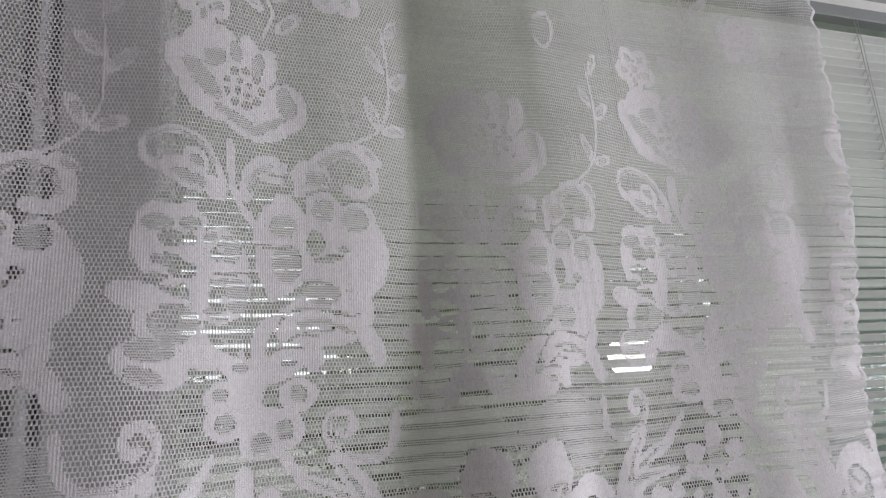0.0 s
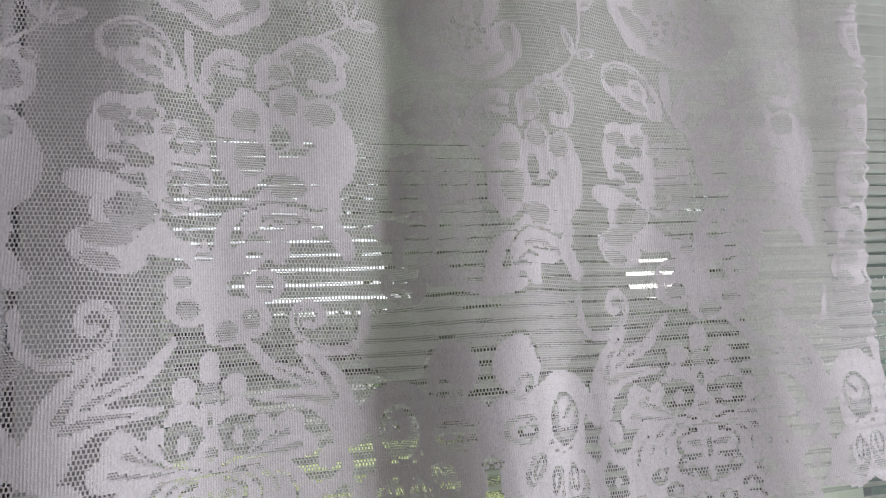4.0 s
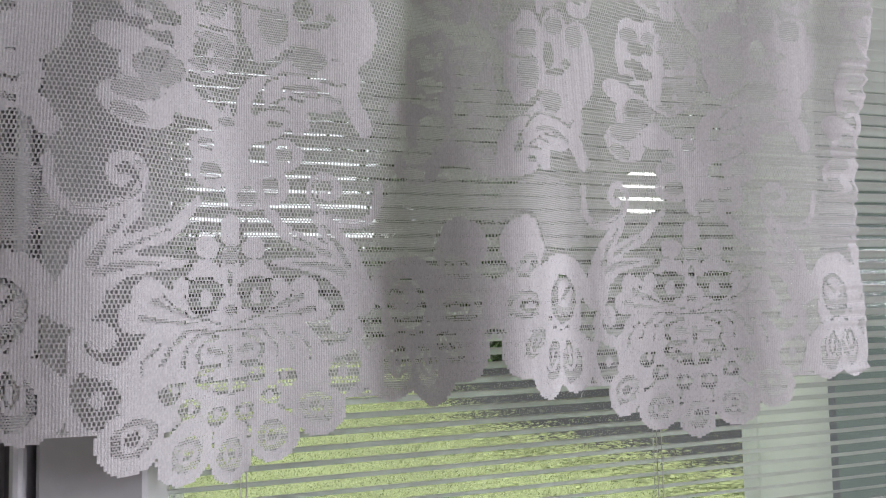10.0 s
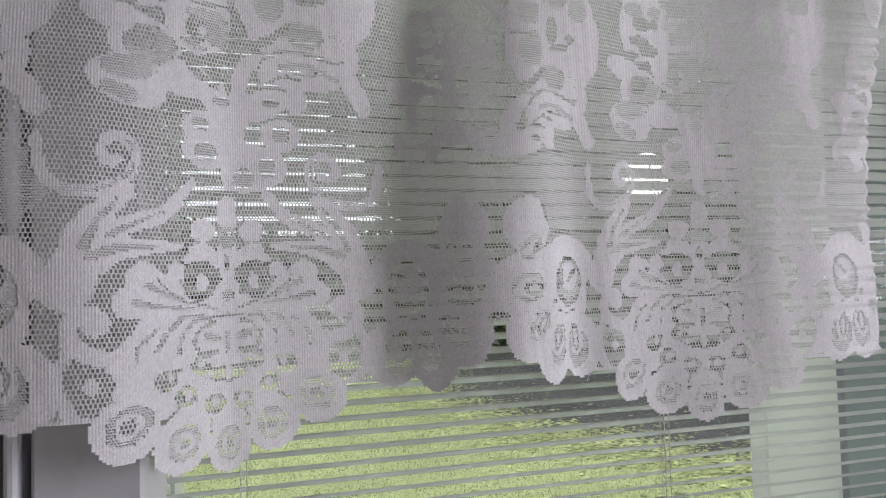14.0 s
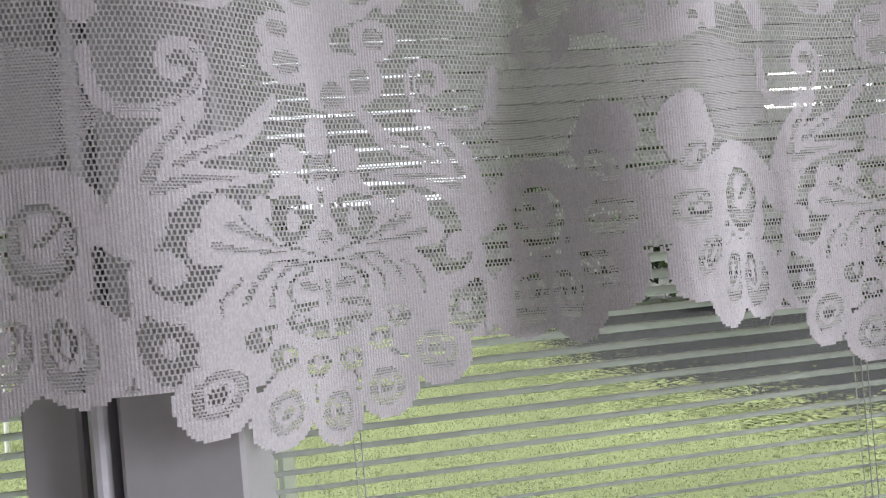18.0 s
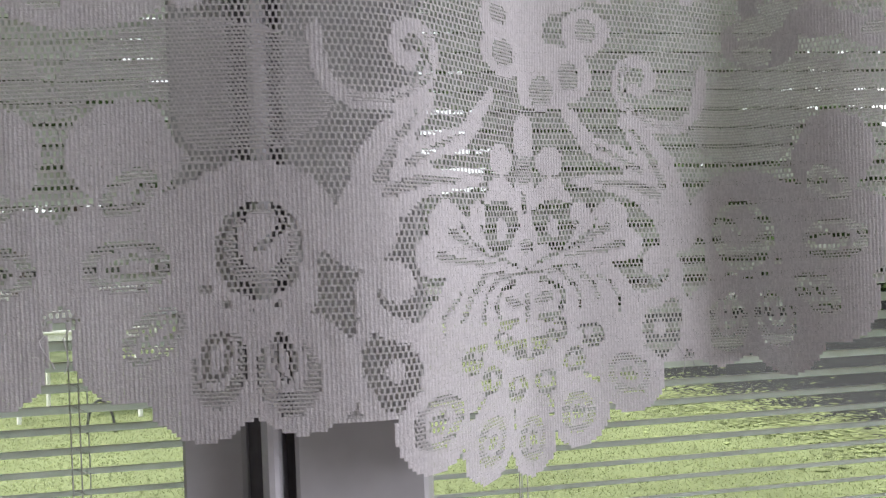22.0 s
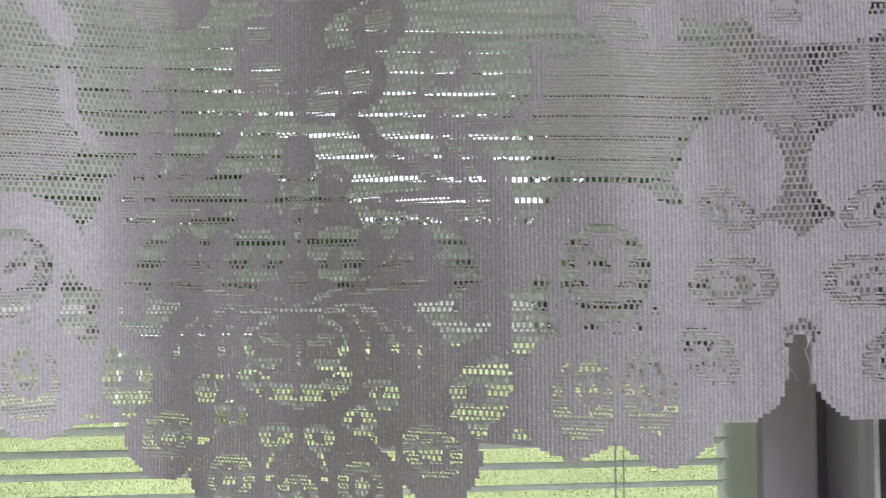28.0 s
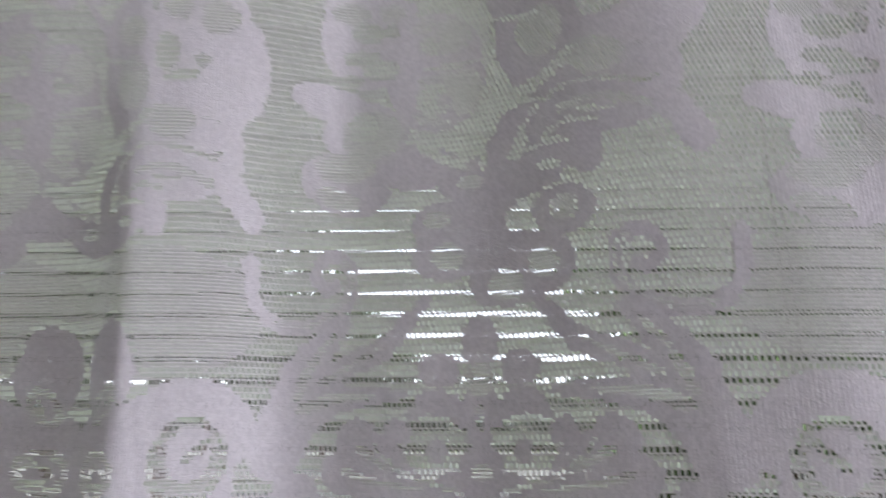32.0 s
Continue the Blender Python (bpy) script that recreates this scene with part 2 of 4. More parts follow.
for a in ((XR + 0.07, SIDE[0], SIDE[2], XR + 0.115, SIDE[0] + 0.05, SIDE[3]), (XR + 0.07, SIDE[1] - 0.05, SIDE[2], XR + 0.115, SIDE[1], SIDE[3]), (XR + 0.07, SIDE[0] + 0.05, SIDE[2], XR + 0.115, SIDE[1] - 0.05, SIDE[2] + 0.05), (XR + 0.07, SIDE[0] + 0.05, SIDE[3] - 0.05, XR + 0.115, SIDE[1] - 0.05, SIDE[3])):
    box(bm, *a)
part("window_frame", bm, VINYL, side, "white vinyl window frame")
p = part("pane", boxed(XR + 0.09, SIDE[0] + 0.05, SIDE[2] + 0.05, XR + 0.094, SIDE[1] - 0.05, SIDE[3] - 0.05), GLASS, side)
p.visible_shadow = False
bm = bmesh.new()
for a in ((-3.0, 0.0, 0.0, XR, OUT, WIN_LOW), (-3.0, 0.0, WIN_TOP, XR, OUT, 2.62), (-3.0, 0.0, WIN_LOW, L0, OUT, WIN_TOP), (R1, 0.0, WIN_LOW, XR, OUT, WIN_TOP)):
    box(bm, *a)
structure("wall_window", bm, WALL, "grey wall round two wide windows", "wall")
# unseen eave, added to hold back sky light from the slats
structure("roof_eave", boxed(-3.4, 0.32, 2.60, XR + 0.4, 0.95, 2.72), CEILING, "added white eave that keeps sky light off the blinds", "eave")
structure("window_sill", boxed(-2.4, -0.10, WIN_LOW - 0.03, 2.3, -0.001, WIN_LOW, bevel=0.006), VINYL, "white painted inner window sill", "sill")

# the post between the two windows
post = tagged(new("window_post"), "grey painted window post with a metal bead between two windows", "window post", kind="structure")
Z0, Z1 = WIN_LOW, WIN_TOP
part("wide_board", profile(bmesh.new(), [(-0.120, 0.012), (-0.116, 0.008), (-0.006, 0.004), (-0.001, 0.009), (0.0115, 0.088), (0.0115, 0.134), (-0.120, 0.134)], Z0, Z1), POST, post, "broad flat grey board of the post")
part("narrow_board", profile(bmesh.new(), [(-0.2255, 0.050), (-0.222, 0.046), (-0.172, 0.046), (-0.168, 0.050), (-0.168, 0.134), (-0.2235, 0.134)], Z0, Z1), POST, post, "narrow grey board of the post")
part("groove", profile(bmesh.new(), [(-0.1678, 0.064), (-0.1505, 0.064), (-0.1315, 0.058), (-0.1202, 0.058), (-0.1202, 0.132), (-0.1678, 0.132)], Z0, Z1), GASKET, post, "dark recessed groove")
part("bead", profile(bmesh.new(), [(-0.150, 0.0775), (-0.150, 0.019), (-0.148, 0.012), (-0.143, 0.008), (-0.138, 0.0085), (-0.1345, 0.013), (-0.132, 0.020), (-0.132, 0.0725)], Z0, Z1), BEAD, post, "rounded pale metal bead", smooth=False)


# ---------------------------------------------------------------- windows behind the blinds
def window(name, x0, x1, mullion, label):
    w = tagged(new(name), label, "window", kind="structure")
    ya, yb = 0.136, 0.30
    bm = bmesh.new()
    jamb = x1 - 0.03 if x1 > 0 else x0
    for a in ((x0, ya, WIN_LOW, x1, yb, WIN_LOW + 0.06), (x0, ya, WIN_TOP - 0.05, x1, yb, WIN_TOP), (jamb + 0.0005, ya, WIN_LOW + 0.06, jamb + 0.0295, yb, WIN_TOP - 0.05)):
        box(bm, *a)
    part("window_frame", bm, VINYL, w, "white vinyl window frame")
    p = part("pane", boxed(x0 - 0.004 if x1 > 0 else x0 + 0.03, 0.142, WIN_LOW + 0.06, x1 - 0.03 if x1 > 0 else x1 + 0.004, 0.146, WIN_TOP - 0.05), GLASS, w)
    p.visible_shadow = False
    return w


win_r = window("window_1", R0, R1, True, "wide window with a white mullion and glass behind the blind")
window("window_2", L0, L1, False, "wide window with clear glass behind the blind")
part("jamb", boxed(R0 - 0.0004, 0.147, WIN_LOW + 0.06, R0 + 0.006, 0.29, WIN_TOP - 0.05), VINYL, win_r, "narrow white jamb")
part("mullion", boxed(1.085, 0.262, WIN_LOW + 0.06, 1.262, 0.312, WIN_TOP - 0.05, bevel=0.004), PANEL, win_r, "broad frosted white panel")
part("seal", boxed(1.262, 0.270, WIN_LOW + 0.06, 1.286, 0.306, WIN_TOP - 0.05), GASKET, win_r, "grey weather seal")
part("insect_screen", boxed(1.286, 0.290, WIN_LOW + 0.06, R1 - 0.03, 0.294, WIN_TOP - 0.05), SCREEN, win_r, "grey green insect screen")


# ---------------------------------------------------------------- venetian blinds
PITCH, TILT_SLAT = 0.021, 30.0


def slat_mesh(length):
    """A crowned strip 25 mm wide, lying along x about its middle."""
    bm = bmesh.new()
    rows = []
    k = 6
    for side in (0, 1):
        for i in range(k + 1):
            s = -1 + 2 * i / k
            y, z = 0.0125 * s, 0.0016 * (1 - s * s) - 0.0008 - (0.0004 if side else 0)
            rows.append([bm.verts.new((e * length / 2, y, z)) for e in (-1, 1)])
    top, low = rows[:k + 1], rows[k + 1:]
    for i in range(k):
        bm.faces.new((top[i][0], top[i][1], top[i + 1][1], top[i + 1][0]))
        bm.faces.new((low[i + 1][0], low[i + 1][1], low[i][1], low[i][0]))
    bm.faces.new((top[0][0], low[0][0], low[0][1], top[0][1]))
    bm.faces.new((top[k][1], low[k][1], low[k][0], top[k][0]))
    return mesh_of(bm, "slat", SLAT, True)


def blind(x0, x1, z_ref, ladders, label):
    b = tagged(new("venetian_blind"), label, "blind", group="blinds in the windows")
    mid = (x0 + x1) / 2
    b.location = (mid, YB, 0.70)
    me = slat_mesh(x1 - x0)
    low = z_ref - PITCH * math.floor((z_ref - 0.72) / PITCH)
    count = int((2.405 - low) / PITCH)
    for i in range(count):
        s = new("slat", me)
        s.parent = b
        s.matrix_local = pose(0, 0, low + i * PITCH - 0.70, -TILT_SLAT + random.uniform(-0.8, 0.8), 0, 0) @ pose(0, random.uniform(-0.0004, 0.0004), 0, 0, random.uniform(-0.03, 0.03), 0)
    part("headrail", boxed(x0 - mid, -0.014, 1.715, x1 - mid, 0.014, 1.745, bevel=0.002), RAIL, b, "grey green enamelled headrail")
    part("bottom_rail", boxed(x0 - mid, -0.011, 0.0, x1 - mid, 0.011, 0.012, bevel=0.003), VINYL, b, "pale bottom rail")
    cs, sn = 0.0128 * math.cos(radians(TILT_SLAT)), 0.0128 * math.sin(radians(TILT_SLAT))
    for x in ladders:
        bm = bmesh.new()
        for dy, dx in ((-cs, -0.004), (cs, 0.004), (-cs, 0.0045)):
            tube(bm, (x - mid + dx, dy * 1.04, 0.006), (x - mid + dx, dy * 1.04, 1.72), 0.0007, sides=5)
        for i in range(count):
            z = low + i * PITCH - 0.70 - 0.0012
            tube(bm, (x - mid - 0.004, -cs, z + sn), (x - mid + 0.004, cs, z - sn), 0.0005, sides=4)
        part("ladder_cord", bm, CORD, b, "thin woven ladder cord")
    return b


blind(R0 - 0.0008, R1 - 0.01, 1.2616, (0.109, 0.757, 1.40), "pale green grey venetian blind with tilted slats in window")
blind(L0 + 0.01, L1 - 0.002, 1.2758, (-0.985, -0.338, -1.63), "pale venetian blind with tilted slats before the lawn")

# ---------------------------------------------------------------- outside
GROUND = -0.10


def ground_sheet():
    bm = bmesh.new()
    bmesh.ops.create_grid(bm, x_segments=8, y_segments=8, size=600)
    bmesh.ops.translate(bm, vec=(0, 0, GROUND), verts=bm.verts)
    return bm


structure("ground", ground_sheet(), LAWN, "sunlit mown green lawn reaching far back", "lawn")
# dark sheet on the lawn that paints the shade of trees and hedge
bm = bmesh.new()
SHADE_EDGE = [(3.4, 14.0), (2.6, 10.0), (2.3, 7.8), (2.8, 6.2), (3.2, 5.3), (3.6, 4.6), (3.9, 3.9), (4.4, 3.2), (8.0, 2.4), (22.0, 1.0)]
pts = SHADE_EDGE + [(24.0, 12.5), (9.0, 14.5)]
vs = [bm.verts.new((x, y, GROUND + 0.012)) for x, y in pts]
bm.faces.new(vs)
structure("driveway", bm, SHADED_LAWN, "dark sheet painting the trees' shade on the lawn", "driveway")

# sheet over the far ground, greyed to paint the haze there
bm = bmesh.new()
bm.faces.new([bm.verts.new((x, y, GROUND + 0.012)) for x, y in ((-34, 17), (-12, 15.2), (-4, 15.6), (3.3, 15.0), (8.9, 14.7), (24, 14.5), (34, 60), (-60, 60))])
structure("yard", bm, HAZED_FIELD, "far field beyond the lawn, haze painted as pale grey", "yard")


def grass(n, x0, x1, y0, y1):
    rng = np.random.default_rng(5)
    x, y = rng.uniform(x0, x1, n), rng.uniform(y0, y1, n)
    a, h, w = rng.uniform(0, 6.283, n), rng.uniform(0.007, 0.022, n), rng.uniform(0.002, 0.005, n)
    on_shade = (x > 2.3) & (y > np.interp(x, [2.3, 2.8, 3.2, 3.6, 3.9, 4.4, 8.0], [7.8, 6.2, 5.3, 4.6, 3.9, 3.2, 2.4])) & (y < 7.8 + (x - 2.3) * 6)
    x, y, a, h, w = (q[~on_shade] for q in (x, y, a, h, w))
    n = len(x)
    lean = rng.uniform(-0.02, 0.02, (n, 2))
    p0 = np.c_[x - w * np.cos(a), y - w * np.sin(a), np.full(n, GROUND)]
    p1 = np.c_[x + w * np.cos(a), y + w * np.sin(a), np.full(n, GROUND)]
    p2 = np.c_[x + lean[:, 0], y + lean[:, 1], GROUND + h]
    return raw("grass", np.stack([p0, p1, p2], 1).reshape(-1, 3), np.arange(3 * n).reshape(-1, 3), BLADE)


tagged(new("grass", grass(190000, -4.5, 5.0, 2.2, 10.0)), "short sunlit blades of lawn grass", "grass", kind="stuff")


def straggling_turf(n):
    """Tufts of turf that soften the painted shade, fewer the further from its edge."""
    rng = np.random.default_rng(12)
    e = np.array(SHADE_EDGE)
    size = np.linalg.norm(np.diff(e[:9], axis=0), axis=1)
    k, f = rng.choice(8, n, p=size / size.sum()), rng.random(n)
    p = e[k] + (e[k + 1] - e[k]) * f[:, None]
    way = e[k + 1] - e[k]
    inward = np.stack([-way[:, 1], way[:, 0]], 1) / np.linalg.norm(way, axis=1, keepdims=True)
    p = p + inward * rng.laplace(0.1, 0.28, n)[:, None]
    a, r = rng.uniform(0, 6.283, n), rng.uniform(0.008, 0.026, n)
    z = GROUND + 0.0135 + rng.uniform(0, 0.003, n)
    q = [np.c_[p[:, 0] + r * np.cos(a + j * 1.571) * (1 + 0.5 * (j % 2)), p[:, 1] + r * np.sin(a + j * 1.571) * (1 + 0.5 * (j % 2)), z] for j in range(4)]
    return raw("turf", np.stack(q, 1).reshape(-1, 3), np.arange(4 * n).reshape(-1, 4), BLADE)


tagged(new("turf", straggling_turf(20000)), "ragged tufts of turf softening the painted shade's edge", "turf", kind="stuff")


def crown(name, n, cx, cy, cz, rx, ry, rz, leaf, seed, mat=None):
    """A crown of many leaf clumps with gaps and an uneven outline."""
    rng = np.random.default_rng(seed)
    k = max(8, n // 60)
    d = rng.normal(size=(k, 3))
    d /= np.linalg.norm(d, axis=1, keepdims=True)
    centres = d * rng.uniform(0.35, 1.0, (k, 1)) * np.array([rx, ry, rz]) + np.array([cx, cy, cz])
    which = rng.integers(0, k, n)
    p = centres[which] + rng.normal(size=(n, 3)) * np.array([rx, ry, rz]) * 0.17
    a = rng.normal(size=(n, 3))
    b = np.cross(a, rng.normal(size=(n, 3)))
    a *= leaf / np.linalg.norm(a, axis=1, keepdims=True)
    b *= 0.6 * leaf / np.linalg.norm(b, axis=1, keepdims=True)
    v = np.stack([p - a, p - b * 0.8, p + a, p + b], 1).reshape(-1, 3)
    return raw(name, v, np.arange(4 * n).reshape(-1, 4), mat or LEAF)


def tree(x, y, h, r, seed, label):
    t = tagged(new("tree"), label, "tree", group="trees beyond the lawn")
    t.location = (x, y, GROUND)
    rng = random.Random(seed)
    bm = bmesh.new()
    tube(bm, (0, 0, 0), (0.1, 0, h * 0.55), 0.05 * h ** 0.8 * 0.6, 0.03 * h ** 0.8 * 0.5)
    for _ in range(6):
        a = rng.uniform(0, 6.28)
        z = h * rng.uniform(0.35, 0.55)
        tube(bm, (0.05, 0, z), (r * 0.7 * math.cos(a), r * 0.7 * math.sin(a), z + h * 0.28), 0.02 * h ** 0.8 * 0.5, 0.02, 6)
    part("trunk", bm, BARK, t)
    ob = new("crown", crown("crown", 2600, 0, 0, h * 0.66, r, r, h * 0.36, 0.05 * h ** 0.7, seed))
    ob.parent = t
    return t


def place(az, dist):
    """Over the ground, az degrees to the left of straight out of the window."""
    return -math.sin(radians(az)) * dist, math.cos(radians(az)) * dist


for i, (az, dist, h, r) in enumerate(((8, 40, 7.0, 3.4), (12, 37, 8.6, 3.6), (16.5, 34, 9.6, 3.8), (21, 32, 10.2, 3.8), (25, 20, 9, 4.0), (33, 17, 8, 3.6), (44, 16, 9, 4.0), (-16, 26, 13, 4.2), (-22, 22, 13, 4.4), (-28, 20, 13, 4.4), (-34, 19, 12, 4.2), (-19, 32, 14, 4.8), (-54, 18, 11, 4.0), (-62, 16, 10, 4))):
    tree(*place(az, dist), h, r, 30 + i, "broad leafy green garden tree standing beyond the lawn")
# the far woods take the paler leaves that carry painted haze
bm_woods = crown("woods", 22000, 0, 66, 1.9, 80, 6, 4.3, 0.6, 77, HAZED_LEAF)
tagged(new("woods", bm_woods), "low far belt of green woodland, paled with painted haze", "woods", kind="stuff")


def bush(az, dist, r, h, seed):
    x, y = place(az, dist)
    b = tagged(new("bush"), "tall dark green leafy bush beside the shaded lawn", "bush", group="bushes along the driveway")
    b.location = (x, y, GROUND)
    rng = random.Random(seed)
    bm = bmesh.new()
    for _ in range(7):
        a = rng.uniform(0, 6.28)
        tube(bm, (0, 0, 0), (r * 0.6 * math.cos(a), r * 0.6 * math.sin(a), h * 0.7), 0.03, 0.01, 5)
    part("stem", bm, BARK, b)
    ob = new("leaves", crown("leaves", 3600, 0, 0, h * 0.50, r, r * 0.8, h * 0.46, 0.12, seed))
    ob.parent = b


for i, (az, dist, r, h) in enumerate(((-19, 14.9, 1.7, 4.2), (-24, 14.6, 1.7, 4.6), (-29, 14.4, 1.7, 4.4), (-34, 14.2, 1.7, 4.7), (-38.5, 14.0, 1.6, 4.0), (-15, 15.5, 1.5, 3.0), (-45, 13.6, 1.5, 3.4), (-51, 13.4, 1.5, 3.3), (-57, 13.2, 1.5, 3.4))):
    bush(az, dist, r, h, 60 + i)


def garden_table(x, y):
    t = tagged(new("garden_table"), "white plastic garden table standing on the lawn", "table")
    t.location = (x, y, GROUND)
    part("tabletop", boxed(-0.62, -0.38, 0.86, 0.62, 0.38, 0.90, bevel=0.012), TABLE, t)
    for a in ((-0.56, -0.33, 0.78, 0.56, -0.30, 0.86), (-0.56, 0.30, 0.78, 0.56, 0.33, 0.86)):
        part("apron", boxed(*a), TABLE, t)
    for sx in (-1, 1):
        for sy in (-1, 1):
            part("leg", tube(bmesh.new(), (sx * 0.56, sy * 0.33, 0), (sx * 0.54, sy * 0.31, 0.86), 0.022, 0.026, 8), TABLE, t)


garden_table(*place(21.8, 7.4))
hoop = tagged(new("garden_hoop"), "low dark metal hoop edging on the lawn", "hoop")
hoop.location = (*place(21.6, 6.4), GROUND)
bm = bmesh.new()
last = None
for i in range(13):
    a = math.pi * i / 12
    p = (0.12 * math.cos(a), 0, 0.30 * math.sin(a))
    if last:
        tube(bm, last, p, 0.012, sides=6)
    last = p
part("arch", bm, DARK, hoop)

# a bright sparkle outside: glowing globe, cap and cord are added to make it
GLOW = bpy.data.materials.new("sparkle_glow")
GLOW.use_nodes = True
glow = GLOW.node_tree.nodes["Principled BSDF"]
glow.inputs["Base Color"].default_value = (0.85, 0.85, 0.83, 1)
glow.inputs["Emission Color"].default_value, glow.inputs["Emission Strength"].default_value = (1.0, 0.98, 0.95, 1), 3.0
lantern = tagged(new("sparkle_globe"), "glowing white globe added for a bright sparkle outside", "lantern")
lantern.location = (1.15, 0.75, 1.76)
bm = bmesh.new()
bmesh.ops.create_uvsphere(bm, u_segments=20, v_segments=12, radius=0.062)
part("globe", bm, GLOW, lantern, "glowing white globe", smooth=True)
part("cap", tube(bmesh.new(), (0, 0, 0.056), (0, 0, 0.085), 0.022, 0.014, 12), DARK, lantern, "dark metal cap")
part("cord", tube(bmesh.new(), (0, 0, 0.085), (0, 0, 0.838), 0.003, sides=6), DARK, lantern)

# ---------------------------------------------------------------- the lace curtain
CELL = 0.0028
HALF = 0.40               # from the palmette's axis to the notch between two shells
HEART = 1.465             # height of the palmette's heart
V_LOW, V_TOP = -0.222, 1.02
rows_n, cols_n = int(round((V_TOP - V_LOW) / CELL)), 2 * int(round(HALF / CELL))
PU = (np.arange(cols_n) + 0.5) * CELL - HALF
PV = (np.arange(rows_n) + 0.5) * CELL + V_LOW
U, V = np.meshgrid(PU, PV)
A = np.abs(U)
# 0 nothing, 1 net, 2 loose weave, 3 close weave
LACE_MAP = np.ones_like(U, dtype=np.int8)


def ell(u, v, cu, cv, ru, rv, turn=0.0):
    c, s = math.cos(radians(turn)), math.sin(radians(turn))
    du, dv = u - cu, v - cv
    return ((du * c + dv * s) / ru) ** 2 + ((dv * c - du * s) / rv) ** 2


def curve(pts, n=14):
    """A smooth line through a few points."""
    p = [pts[0], *pts, pts[-1]]
    out = []
    for i in range(len(pts) - 1):
        a, b, c, e = (np.array(q, float) for q in p[i:i + 4])
        for k in range(n):
            t = k / n
            out.append(0.5 * (2 * b + (c - a) * t + (2 * a - 5 * b + 4 * c - e) * t * t + (3 * b - a - 3 * c + e) * t ** 3))
    out.append(np.array(pts[-1], float))
    return np.array(out)


def near(u, v, pts, w0, w1=None):
    """Within half the width (from w0 to w1) of a smooth line."""
    c = curve(pts)
    w = np.maximum(np.linspace(w0, w0 if w1 is None else w1, len(c)), CELL * 1.1) / 2
    hit = np.zeros_like(u, bool)
    for i in range(len(c) - 1):
        a, b = c[i], c[i + 1]
        L = max(float(((b - a) ** 2).sum()), 1e-12)
        t = np.clip(((u - a[0]) * (b[0] - a[0]) + (v - a[1]) * (b[1] - a[1])) / L, 0, 1)
        hit |= (u - a[0] - t * (b[0] - a[0])) ** 2 + (v - a[1] - t * (b[1] - a[1])) ** 2 < (w[i] + (w[i + 1] - w[i]) * t) ** 2
    return hit


def paint(mask, level):
    LACE_MAP[mask] = level


def blob(cu, cv, ru, rv, turn=0.0, level=3, inner=0, both=True):
    u = A if both else U
    e = ell(u, V, cu, cv, max(ru, CELL * 0.6), max(rv, CELL * 0.6), turn)
    paint(e < 1, level)
    if inner:
        paint(e < 0.30, inner)


def line(pts, w0, w1=None, level=3, both=True, inner=0):
    u = A if both else U
    paint(near(u, V, pts, w0, w1), level)
    if inner:
        paint(near(u, V, pts, w0 * 0.4, (w0 if w1 is None else w1) * 0.4), inner)


def flower(cu, cv, r, petals=5, turn=90.0, core=1, both=True, inner=2):
    for i in range(petals):
        a = radians(turn + 360 * i / petals)
        blob(cu + 0.60 * r * math.cos(a), cv + 0.60 * r * math.sin(a), 0.50 * r, min(0.46, 2.3 / petals) * r, math.degrees(a), 3, 0, both)
    for i in range(petals):
        a = radians(turn + 360 * i / petals)
        blob(cu + 0.60 * r * math.cos(a), cv + 0.60 * r * math.sin(a), 0.22 * r, 0.14 * r, math.degrees(a), inner, 0, both)
    blob(cu, cv, 0.17 * r, 0.17 * r, 0, core, 0, both)
    for i in range(petals):
        a = radians(turn + 360 * (i + 0.5) / petals)
        blob(cu + 0.40 * r * math.cos(a), cv + 0.40 * r * math.sin(a), 0.13 * r, 0.05 * r, math.degrees(a), core, 0, both)


# loose ground over the shells
for a in ((0.298, 0.138, 0.1016, 0.0531, 0, 2),):
    blob(*a[:5], level=a[5])
# the shells either side of the palmette
shell = np.zeros_like(U, bool)
for a in ((0.35, 0.097, 0.042, 0.0379), (0.258, 0.045, 0.058, 0.0421), (0.367, 0.019, 0.0433, 0.0408), (0.353, -0.043, 0.0394, 0.0404), (0.299, -0.07, 0.0429, 0.045), (0.229, -0.068, 0.042, 0.0438), (0.289, 0.004, 0.0751, 0.0708)):
    shell |= ell(A, V, *a) < 1
paint(shell, 3)
# border over the shell
line([(0.399, 0.095), (0.389, 0.118), (0.373, 0.131), (0.351, 0.136), (0.329, 0.132), (0.316, 0.115), (0.304, 0.096), (0.287, 0.09), (0.256, 0.091), (0.23, 0.085), (0.212, 0.076), (0.198, 0.065)], 0.0064, 0.0064, 1)
